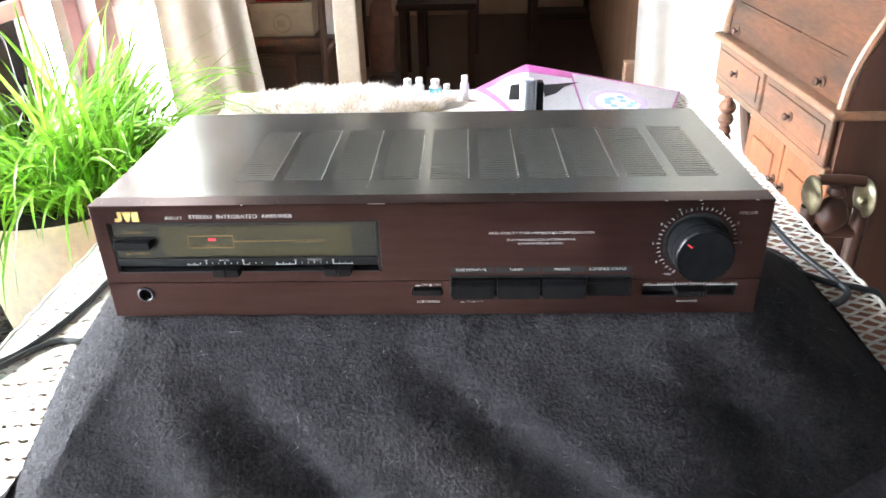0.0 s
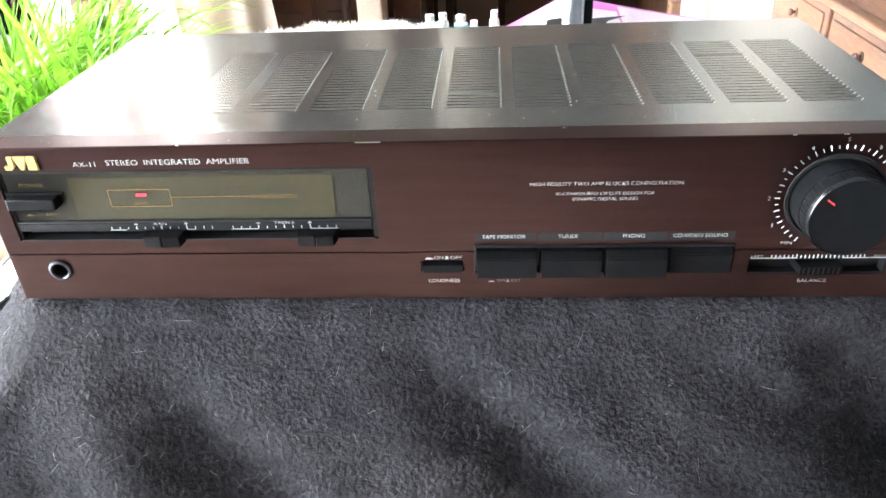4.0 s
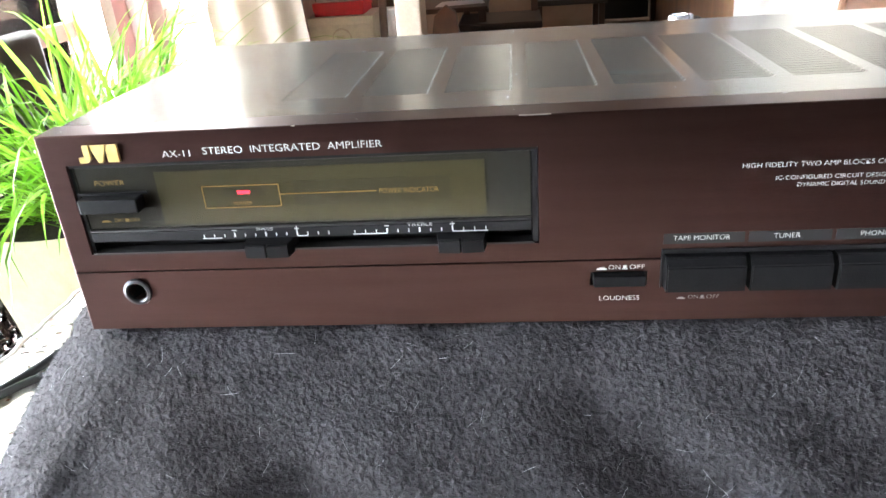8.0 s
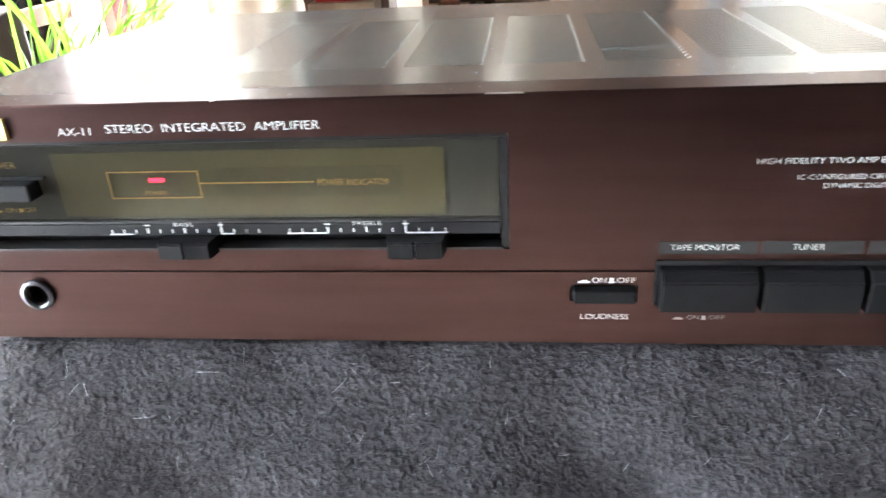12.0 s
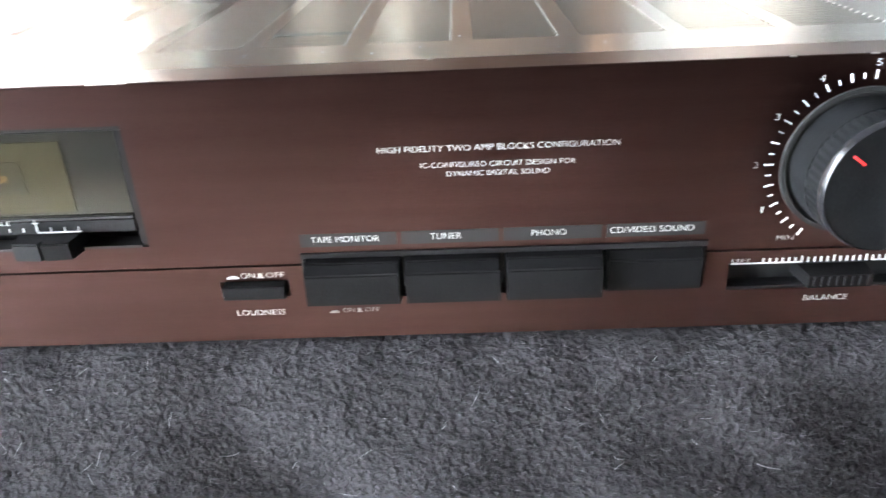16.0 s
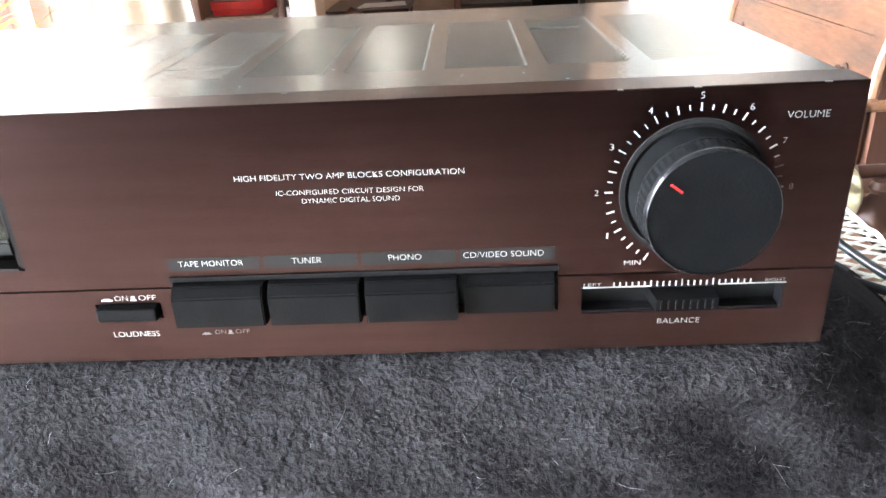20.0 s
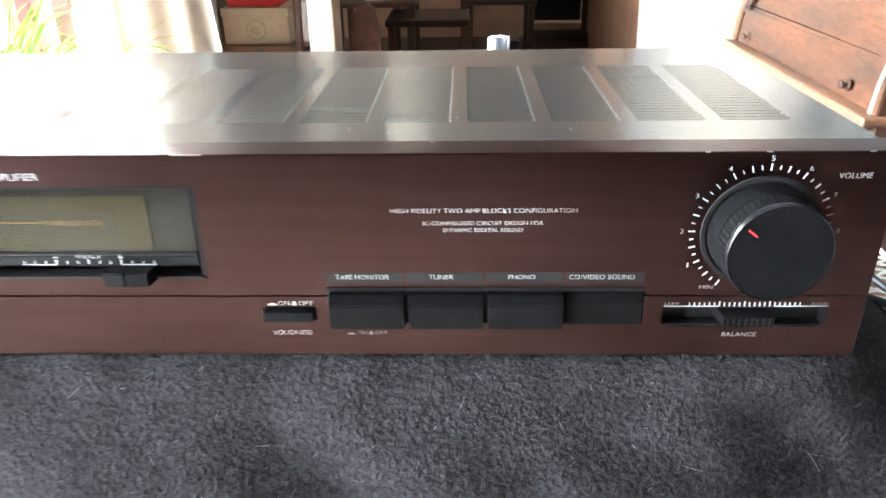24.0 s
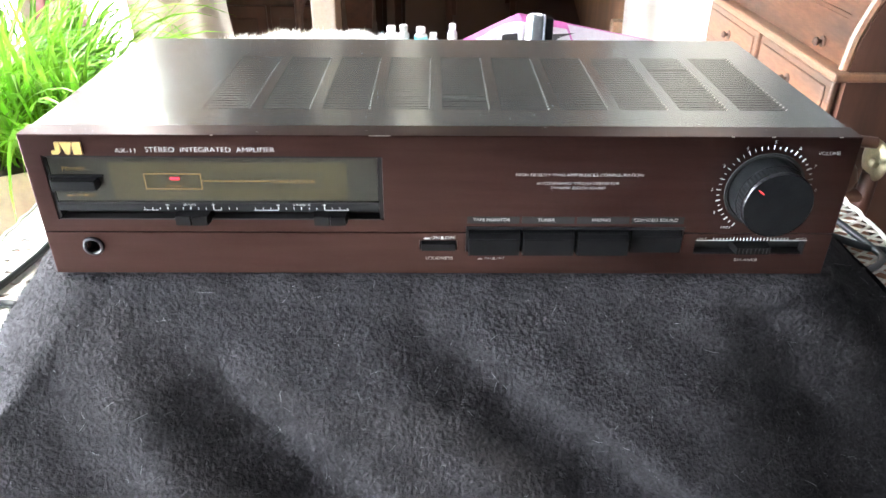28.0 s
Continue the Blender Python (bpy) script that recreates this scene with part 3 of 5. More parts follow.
def desk():
    t = thing("roll_top_desk", DX + 0.28, 1.49, 0, "reddish oak roll-top desk with small turned knobs, closed", "desk")
    back = DX + 0.56
    curve = [(DX + 0.005, 0.676), (DX + 0.012, 0.74), (DX + 0.030, 0.80), (DX + 0.058, 0.862), (DX + 0.10, 0.925), (DX + 0.16, 0.985), (DX + 0.24, 1.03), (DX + 0.34, 1.055)]
    for y in (DY0, DY1 - 0.022):
        out = [(DX + 0.012, 0.50), (DX + 0.012, 0.655), (DX + 0.014, 0.676)] + [(x + 0.006, z - 0.004) for x, z in curve] + [(back, 1.055), (back, 0.50)]
        side = part("side_panel", prism(out, y, y + 0.022), DESKSIDE, t, "darker curved side")
        lip = tube([(p.x, y + 0.011, p.z) for p in glide([(a, 0, b) for a, b in curve], 5)], 0.011, 8)
        part("edge_moulding", lip, DESKPALE, side, smooth=True)
    # the roll: framed boards that follow the curve
    runs = glide([(a, 0, b) for a, b in curve], 8)
    bands = ((0, 11, 0.000), (11, 12, 0.001), (12, 31, 0.005), (31, 33, -0.003), (33, 34, 0.003), (34, 44, 0.001), (44, len(runs) - 1, 0.0))
    for a, b, push in bands:
        bm = bmesh.new()
        rows = []
        for p in runs[a:b + 1]:
            rows.append([bm.verts.new((p.x + 0.004 + push, y, p.z)) for y in (DY0 + 0.024, DY1 - 0.024)])
        for r, s in zip(rows, rows[1:]):
            bm.faces.new((r[0], r[1], s[1], s[0]))
        bmesh.ops.solidify(bm, geom=bm.faces[:], thickness=0.012)
        part("roll_board", bm, DESKWOOD, t, smooth=True)
    for y in (DY0 + 0.024, DY1 - 0.060):
        bm = bmesh.new()
        rows = [[bm.verts.new((p.x - 0.004, q, p.z)) for q in (y, y + 0.036)] for p in runs[10:45]]
        for r, s in zip(rows, rows[1:]):
            bm.faces.new((r[0], r[1], s[1], s[0]))
        bmesh.ops.solidify(bm, geom=bm.faces[:], thickness=0.010)
        part("roll_stile", bm, DESKWOOD, t, smooth=True)
    part("ledge", box(DX - 0.022, back, DY0 - 0.012, DY1 + 0.02, 0.655, 0.674, 0.006), DESKPALE, t, "worn pale ledge")
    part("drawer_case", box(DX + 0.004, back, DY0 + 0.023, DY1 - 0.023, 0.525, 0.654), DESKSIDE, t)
    part("top", box(DX + 0.32, back + 0.01, DY0 - 0.012, DY1 + 0.012, 1.056, 1.078, 0.005), DESKWOOD, t)
    part("back_panel", box(back - 0.012, back - 0.002, DY0 + 0.024, DY1 - 0.024, 0.68, 1.05), DESKSIDE, t)
    part("apron", box(DX - 0.004, DX + 0.016, DY0 + 0.004, DY1 - 0.004, 0.520, 0.542, 0.003), DESKPALE, t)

    def knob(parent, x, y, z):
        part("knob", lathe([(0.012, 0), (0.012, -0.002), (0.004, -0.003), (0.004, -0.010), (0.009, -0.012), (0.0095, -0.016), (0.006, -0.020), (0.0005, -0.021)], (x, y, z), "x", 16), DARKWOOD, parent, "small dark turned knob", smooth=True)

    for y0, y1 in ((DY0 + 0.012, 1.488), (1.505, DY1 - 0.012)):
        d = part("drawer", box(DX - 0.008, DX + 0.004, y0, y1, 0.544, 0.650, 0.004), DESKWOOD, t)
        part("drawer_panel", box(DX - 0.012, DX - 0.008, y0 + 0.022, y1 - 0.022, 0.562, 0.634, 0.003), DESKWOOD, d)
        knob(d, DX - 0.012, (y0 + y1) / 2, 0.598)
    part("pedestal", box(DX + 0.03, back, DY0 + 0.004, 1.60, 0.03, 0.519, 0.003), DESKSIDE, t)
    for y0, y1, ky in ((DY0 + 0.01, 1.345, 1.32), (1.352, 1.595, 1.375)):
        d = part("pedestal_door", box(DX + 0.012, DX + 0.03, y0, y1, 0.06, 0.512, 0.003), DESKDOOR, t, "orange brown door")
        part("door_panel", box(DX + 0.007, DX + 0.012, y0 + 0.045, y1 - 0.045, 0.11, 0.465, 0.004), DESKDOOR, d)
        knob(d, DX + 0.012, ky, 0.405)
    knob(t, DX + 0.004, 1.215, 0.705)
    knob(t, DX + 0.002, 1.765, 0.702)
    turned = [(0.030, 0.52), (0.036, 0.505), (0.034, 0.495), (0.013, 0.485), (0.013, 0.475), (0.022, 0.466), (0.027, 0.452), (0.022, 0.438), (0.013, 0.431), (0.021, 0.424), (0.025, 0.412), (0.020, 0.400), (0.012, 0.394), (0.018, 0.386), (0.022, 0.374), (0.018, 0.364), (0.024, 0.355), (0.028, 0.32), (0.018, 0.24), (0.013, 0.16), (0.022, 0.12), (0.024, 0.06), (0.014, 0.0)]
    for x in (DX + 0.035, back - 0.04):
        part("leg", lathe([(r, z) for r, z in turned[::-1]], (x, 1.845, 0), "z", 24), DESKWOOD, t, "turned reddish leg with beads", smooth=True)
    part("scroll_brace", tube(glide([(DX + 0.05, 1.60, 0.36), (DX + 0.05, 1.67, 0.38), (DX + 0.05, 1.73, 0.46), (DX + 0.05, 1.76, 0.51)]), 0.016, 8), DARKWOOD, t, smooth=True)


desk()

# ---------- lamp over the table: unseen, added for the streak mirrored in the cover ---
t = thing("pendant_lamp", -0.04, 1.4, 1.30, "unseen slim cream pendant lampshade, added for its streak in the cover", "lamp")
part("shade", lathe([(0.046, 1.26), (0.049, 1.27), (0.049, 1.80), (0.046, 1.81), (0.044, 1.80), (0.044, 1.27)], (-0.04, 1.4, 0), "z", 40), CREAM, t, smooth=True)
part("cord", tube([(-0.04, 1.4, 1.70), (-0.04, 1.4, 2.95)], 0.003, 8), BLACK, t)
part("socket", lathe([(0.018, 1.62), (0.020, 1.64), (0.020, 1.70), (0.004, 1.71)], (-0.04, 1.4, 0), "z", 20), BLACK, t)
part("spider", slabs((-0.084, 0.004, 1.397, 1.403, 1.715, 1.719)), BLACK, t)

# ---------- table and its cloth ----------
TX0, TX1, TY0, TY1 = -0.425, 0.445, -0.50, 1.03
t = thing("dining_table", 0.01, 0.4, 0, "polished red-brown wooden dining table under a lace cloth", "table")
part("tabletop", box(TX0, TX1, TY0, TY1, TABLE - 0.032, TABLE - 0.002, 0.006), TABLEWOOD, t)
part("apron", slabs((TX0 + 0.06, TX1 - 0.06, TY0 + 0.06, TY0 + 0.08, TABLE - 0.12, TABLE - 0.033), (TX0 + 0.06, TX1 - 0.06, TY1 - 0.08, TY1 - 0.06, TABLE - 0.12, TABLE - 0.033),
                    (TX0 + 0.06, TX0 + 0.08, TY0 + 0.081, TY1 - 0.081, TABLE - 0.12, TABLE - 0.033), (TX1 - 0.08, TX1 - 0.06, TY0 + 0.081, TY1 - 0.081, TABLE - 0.12, TABLE - 0.033)), TABLEWOOD, t)
for x in (TX0 + 0.06, TX1 - 0.06):
    for y in (TY0 + 0.06, TY1 - 0.06):
        part("leg", lathe([(0.018, 0), (0.024, 0.02), (0.03, 0.3), (0.022, 0.5), (0.034, 0.54), (0.034, TABLE - 0.033)], (x, y, 0), "z", 16), TABLEWOOD, t, smooth=True)


def net(x0, x1, y0, y1, z, du, dv, w, h, lean=0.0):
    """Open crochet: two families of crossing cords over a field, each cord a low ridge, with small knots."""
    verts, faces = [], []

    def cord(p, q):
        d = np.array(q) - np.array(p)
        n = max(2, int(np.hypot(*d) / 0.006))
        side = np.array([-d[1], d[0]]) / np.hypot(*d) * w / 2
        k = len(verts)
        for i in range(n + 1):
            c = np.array(p) + d * i / n
            wob = 1 + 0.35 * math.sin(i * 2.1 + k)
            zz = z + 0.0006 * math.sin(i * 1.3 + k * 0.7)
            for s, up in ((-1, 0), (-0.4, h), (0.4, h), (1, 0)):
                verts.append((c[0] + side[0] * s * wob, c[1] + side[1] * s * wob, zz + up))
        for i in range(n):
            a, b = k + 4 * i, k + 4 * (i + 1)
            faces.extend([(a + m, a + m + 1, b + m + 1, b + m) for m in range(3)])

    def clipped(px, py, dx, dy):
        lo, hi = -9.0, 9.0
        for p, d, a, b in ((px, dx, x0, x1), (py, dy, y0, y1)):
            if abs(d) < 1e-9:
                if not a <= p <= b:
                    return
                continue
            u, v = sorted(((a - p) / d, (b - p) / d))
            lo, hi = max(lo, u), min(hi, v)
        if hi - lo > 0.004:
            cord((px + dx * lo, py + dy * lo), (px + dx * hi, py + dy * hi))

    for s in (1, -1):
        d = np.array([du, s * dv])
        d = d / np.hypot(*d)
        for k in range(-200, 400):
            clipped(x0 + (k * 2) * du / 2 + lean, y0, d[0], d[1])
    me = bpy.data.meshes.new("net")
    me.from_pydata(verts, [], faces)
    return me


def pierced(x0, x1, y0, y1, z):
    """Close crochet with rows of small openings, in gentle arcs."""
    xs = cuts(x0, x1, *[x0 + 0.0045 * k for k in range(int((x1 - x0) / 0.0045) + 1)])
    ys = cuts(y0, y1, *[y0 + 0.0040 * k for k in range(int((y1 - y0) / 0.0040) + 1)])

    def sheet(u, v, d):
        arc = 0.010 * math.sin(u * 34)
        return (u + 0.0012 * math.sin(v * 700), v + arc * 0.5 + 0.0012 * math.sin(u * 800), z + 0.0016 - d + 0.0006 * math.sin(u * 260) * math.sin(v * 240))

    sheet.back = 0.0016

    def deep(u, v):
        i, j = int((u - x0) / 0.0045), int((v - y0) / 0.0040)
        r = noise.noise(Vector((u * 30, v * 30, 2.0)))
        if j % 5 == 0 and i % 3 != 0 and r > -0.25:
            return None
        if j % 5 == 2 and i % 4 == 0 and r > 0.15:
            return None
        return 0.0

    return sunk(xs, ys, deep, sheet)


t = thing("lace_tablecloth", 0.01, 0.4, TABLE, "cream crocheted lace tablecloth spread over the table", "tablecloth")
part("open_net", net(0.15, TX1 + 0.004, -0.48, 1.03, TABLE, 0.026, 0.016, 0.0034, 0.0016), LACE, t, "open net with diamond meshes")
part("close_crochet", pierced(TX0 - 0.004, -0.14, -0.48, 0.80, TABLE), LACE, t, "close crochet with rows of small holes")
part("close_crochet", box(-0.139, 0.149, -0.48, 1.03, TABLE, TABLE + 0.0014), LACE, t)
part("close_crochet", box(TX0 - 0.004, -0.1395, 0.802, 1.03, TABLE, TABLE + 0.0014), LACE, t)
for x, d in ((TX1 + 0.005, 1), (TX0 - 0.006, -1)):
    part("hem", tube([(x + 0.0012 * math.sin(k * 1.7), -0.48 + k * 0.01, TABLE + 0.001 + 0.0008 * math.sin(k * 2.3)) for k in range(152)], 0.0022, 6), LACE, t, smooth=True)

# ---------- blanket over its box ----------
TOP = BASE - 0.0015
t = thing("wooden_box", 0, 0.11, TABLE + 0.002, "plain wooden box hidden under the blanket", "box")
part("body", box(-0.215, 0.215, 0.012, 0.20, TABLE + 0.003, TOP - 0.006, 0.004), TABLEWOOD, t)

X0, X1, Y0, Y1, RC = -0.230, 0.226, 0.003, 0.212, 0.030
DROP, LIP = TOP - (TABLE + 0.006), 0.013


def rim():
    """Points, outward normals and lengths round the box's top."""
    out = []
    for cx, cy, a0 in ((X0 + RC, Y0 + RC, 180), (X1 - RC, Y0 + RC, 270), (X1 - RC, Y1 - RC, 0), (X0 + RC, Y1 - RC, 90)):
        for k in range(13):
            a = radians(a0 + 90 * k / 12)
            out.append((cx + RC * math.cos(a), cy + RC * math.sin(a), math.cos(a), math.sin(a)))
    full = []
    for p, q in zip(out, out[1:] + out[:1]):
        gap = math.hypot(q[0] - p[0], q[1] - p[1])
        n = max(1, int(gap / 0.003))
        full += [tuple(a + (b - a) * i / n for a, b in zip(p, q)) for i in range(n)]
    return full


FX0, FX1, FY0, FY1 = -0.314, 0.392, -0.074, 0.33     # where the hanging cloth meets the table


def hang(px, py, nx, ny, v):
    """The blanket's place at v of its drop (0 the lip, 1 the table, beyond: lying on the table)."""
    f, r, l, b = max(0, -ny) ** 2, max(0, nx) ** 2, max(0, -nx) ** 2, max(0, ny) ** 2
    w = min(v, 1.0)
    d = w * DROP
    lip = LIP * math.sqrt(max(0.0, 1 - (1 - min(d / LIP, 1)) ** 2))
    g = max(0.0, (d - LIP) / (DROP - LIP))
    k = g ** (1.06 - 0.10 * r - 0.24 * max(l, math.exp(-((px - X0) / 0.09) ** 2)))
    bx = FX0 + (px - X0) / (X1 - X0) * (FX1 - FX0)
    by = FY0 + (py - Y0) / (Y1 - Y0) * (FY1 - FY0)
    c = min(1.0, max(0.0, (px - 0.10) / 0.12))
    by += 0.080 * c * c * (3 - 2 * c) * (1 - (py - Y0) / (Y1 - Y0))
    x, y = px + nx * lip * (1 - g) + (bx - px) * k, py + ny * lip * (1 - g) + (by - py) * k
    u = px * (1 - abs(nx)) + py * nx
    ph = u - 0.092 * w
    fold = 0.55 * math.sin(2 * math.pi * ph / 0.112 + 0.4) + 0.35 * math.sin(2 * math.pi * (u - 0.105 * w) / 0.067 + 1.7) + 0.9 * noise.noise(Vector((ph * 9, w * 1.3, nx * 2)))
    out = 0.0190 * g ** 0.8 * (f + 0.22 * l + 0.35 * r + 0.5 * b) * fold
    e = min(1.0, max(0.0, (X1 - RC - px) / 0.06))
    out *= e * e * (3 - 2 * e)
    out *= 1 - 0.85 * math.exp(-((px - X0) / 0.06) ** 2)
    out -= f * 0.014 * g ** 0.6 * math.exp(-((px - 0.184 + 0.050 * w) / 0.019) ** 2)
    z = TOP - d + 0.0022 * noise.noise(Vector((px * 40, py * 40 + 3, w * 5)))
    if v > 1:
        e = v - 1
        out += (1 - 0.75 * l - 0.9 * r) * e * (0.020 + 0.010 * noise.noise(Vector((u * 7, nx, 9))) + 0.09 * f)
        z = TABLE + 0.0045 + 0.003 * (1 + math.sin(u * 55 + 8 * e)) * (1 - e) + 0.001
    return (x + nx * out, y + ny * out, z)


RIM = rim()
LEVELS = [k / 54 for k in range(55)] + [1 + k / 8 for k in range(1, 9)]


def blanket():
    verts, faces = [], []
    n = len(RIM)
    for v in LEVELS:
        verts += [hang(*p, v) for p in RIM]
    for j in range(len(LEVELS) - 1):
        for i in range(n):
            k = (i + 1) % n
            faces.append((j * n + i, (j + 1) * n + i, (j + 1) * n + k, j * n + k))
    faces.append(tuple(range(n)))
    me = bpy.data.meshes.new("cloth")
    me.from_pydata(verts, [], faces)
    bm = bmesh.new()
    bm.from_mesh(me)
    bpy.data.meshes.remove(me)
    bmesh.ops.recalc_face_normals(bm, faces=bm.faces[:])
    return bm


wool = thing("wool_blanket", 0, 0.1, TABLE, "charcoal grey wool blanket draped in soft folds over a box", "blanket")
part("cloth", blanket(), WOOL, wool, smooth=True)


def strands(count, length, width, curl, keep, seed, steps=3, lift=0.9):
    """Single wool hairs standing out of the cloth; keep(i, v) picks the stretch of the rim."""
    rnd = random.Random(seed)
    verts, faces = [], []
    n = len(RIM)
    while count > 0:
        i, v = rnd.randrange(n), rnd.random() ** 0.9 * 1.0
        p = RIM[i]
        if not keep(p, v):
            continue
        count -= 1
        a = Vector(hang(*p, v))
        b = Vector(hang(*p, v + 0.02))
        c = Vector(hang(*RIM[(i + 1) % n], v))
        nrm = (b - a).cross(c - a)
        if nrm.length < 1e-12:
            nrm = Vector((p[2], p[3], 0.3))
        nrm.normalize()
        if nrm.dot(Vector((p[2], p[3], 0.5))) < 0:
            nrm = -nrm
        a += (c - a) * rnd.random()
        way = (nrm * rnd.uniform(0.25, lift) + Vector((rnd.uniform(-1, 1), rnd.uniform(-1, 1), rnd.uniform(-1, 0.7))) * 0.8).normalized()
        turn = Vector((rnd.uniform(-1, 1), rnd.uniform(-1, 1), rnd.uniform(-1, 1))) * curl
        ln, k = length * rnd.uniform(0.5, 1.5), len(verts)
        q = a
        for s in range(steps + 1):
            side = way.cross(Vector((0.3, -1, 0.5))).normalized() * width / 2 * (1 if s < steps else 0.3)
            verts += [tuple(q - side), tuple(q + side)]
            way = (way + turn / steps - nrm * 0.25 / steps).normalized()
            q = q + way * ln / steps
        faces += [(k + 2 * s, k + 2 * s + 1, k + 2 * s + 3, k + 2 * s + 2) for s in range(steps)]
    me = bpy.data.meshes.new("hairs")
    me.from_pydata(verts, [], faces)
    return me


front = lambda p, v: p[3] < -0.05 or abs(p[2]) > 0.6 and p[1] < 0.1
part("nap", strands(90000, 0.0021, 0.00022, 2.0, front, 5, 2), NAP, wool, kind="stuff")
part("lint", strands(460, 0.0062, 0.00009, 9.0, front, 8, 12, 1.2), LINT, wool, "pale curled lint hairs", kind="stuff")

# ---------- amplifier ----------
amp = thing("amplifier", 0, 0.095, BASE, "dark brown stereo amplifier with a round knob, on a wool blanket", "amplifier")
Z = lambda h: BASE + h


def front_panel():
    wx, wz = (-0.2080, -0.0312), (0.0340, 0.0714)      # display window
    sx, sz = (0.0135, 0.1342), (0.0143, 0.0302)        # selector recess
    lx, lz = (-0.0123, 0.0088), (0.0156, 0.0212)       # loudness button
    bx, bz = (0.1416, 0.2034), (0.0128, 0.0214)        # balance slot
    jx, jz = (-0.1960, -0.1898), (0.0143, 0.0205)      # headphone socket
    us = cuts(-WIDE, WIDE, *wx, *sx, *lx, *bx, *jx)
    vs = cuts(Z(0), Z(HIGH), Z(0.0260), Z(0.0267), *[Z(k) for k in (*wz, *sz, *lz, *bz, *jz)])
    inside = lambda u, v, a, b: a[0] < u < a[1] and Z(b[0]) < v < Z(b[1])

    def deep(u, v):
        if any(inside(u, v, a, b) for a, b in ((wx, wz), (sx, sz), (lx, lz), (bx, bz), (jx, jz))):
            return None
        return 0.0013 if Z(0.0260) < v < Z(0.0267) else 0.0

    def place(u, v, d):
        return (u, d, v)

    place.back = 0.0145
    bm = sunk(us, vs, deep, place)
    rims = [e for e in bm.edges if all(abs(q.co.z - Z(HIGH)) < 1e-6 and q.co.y < 1e-6 for q in e.verts) or all(abs(abs(q.co.x) - WIDE) < 1e-6 and q.co.y < 1e-6 for q in e.verts)]
    bmesh.ops.bevel(bm, geom=rims, offset=0.0006, segments=2, affect="EDGES", profile=0.5)
    return bm


panel = part("front_panel", front_panel(), BROWN, amp)
for x, w in ((-0.032, 0.0055), (0.150, 0.0008), (0.171, 0.0010), (-0.118, 0.0006), (0.206, 0.0010)):
    part("paint_chip", box(x - w, x + w, -0.00008, 0.0004, Z(HIGH) - 0.00022, Z(HIGH) + 0.00007), EDGE, panel, "bare metal where the paint is chipped")

# cover with ten groups of slots
VX = [-0.1342 + 0.03360 * k for k in range(10)]
VW, VY0, VY1, VN = 0.0270, 0.0415, 0.1440, 24
VP = (VY1 - VY0) / VN


def cover():
    us = cuts(-WIDE + 0.001, WIDE - 0.001, *VX, *[x + VW for x in VX])
    vs = cuts(0.0150, DEEP, VY0, VY1)

    def deep(u, v):
        k = (v - VY0) / VP
        if any(x < u < x + VW for x in VX) and 0 < k < VN:
            return None
        return 0.0

    def place(u, v, d):
        return (u, v, Z(HIGH) - 0.0006 - d)

    place.back = 0.0022
    bm = sunk(us, vs, deep, place)
    for x in (-1, 1):
        a, b = x * (WIDE - 0.001), x * (WIDE - 0.002)
        box(min(a, b), max(a, b), 0.0150, DEEP, Z(0.004), Z(HIGH) - 0.0030, bm=bm)
    return bm


lid = part("cover", cover(), COVER, amp, "slotted steel cover, bronze grey")
bm = box(0, VW, VP * 0.30, VP, -0.00022, 0)
for q in bm.verts:
    if q.co.y < VP / 2:
        q.co.z -= 0.00018
slat = as_mesh("slat", bm)
BENT = {(4, 4), (8, 17)}     # slats that were pressed out of line
for x in VX:
    for k in range(VN):
        ob = part("slat", slat, SLAT, lid)
        ob.location = (x, VY0 + VP * k, Z(HIGH) - 0.00062)
        if (VX.index(x), k) in BENT:
            ob.rotation_euler = (0.09, 0.015, 0.0)
# Bright tilted facets stand in for glints at the slots' right ends
verts, faces = [], []
for x in VX:
    for k in range(VN):
        y0, y1, xe, n = VY0 + VP * (k + 0.05), VY0 + VP * (k + 0.24), x + VW, len(verts)
        zt = Z(HIGH) - 0.0006
        verts += [(xe - 0.0010, y0, zt - 0.0002), (xe - 0.0010, y1, zt - 0.0002), (xe + 0.0001, y1, zt + 0.00050), (xe + 0.0001, y0, zt + 0.00050)]
        faces.append((n, n + 3, n + 2, n + 1))
me = bpy.data.meshes.new("slot_end_glint")
me.from_pydata(verts, [], faces)
part("slot_end_glint", me, EDGE, amp, "punched slot ends, drawn bright for the glints on them", kind="stuff")
rnd = random.Random(21)
verts, faces = [], []
for _ in range(240):
    x, y, r, a = rnd.uniform(-0.21, 0.21), rnd.uniform(0.001, 0.185), rnd.uniform(0.00010, 0.00030) * rnd.choice((1, 1, 1, 1.6)), rnd.uniform(0, 3)
    if any(q - 0.001 < x < q + VW + 0.001 for q in VX) and VY0 < y < VY1:
        continue
    n, zt = len(verts), Z(HIGH) + (0.00012 if y < 0.0145 else -0.00048)
    long = rnd.choice((1, 1, 1, 3))
    verts += [(x + r * (long if k % 2 == 0 else 1) * math.cos(a + k * math.pi / 2), y + r * (long if k % 2 == 0 else 1) * math.sin(a + k * math.pi / 2), zt) for k in range(4)] + [(x, y, zt + r * 0.5)]
    faces += [(n + k, n + (k + 1) % 4, n + 4) for k in range(4)]
me = bpy.data.meshes.new("dust")
me.from_pydata(verts, [], faces)
part("dust", me, LINT, lid, "pale specks of dust", kind="stuff")
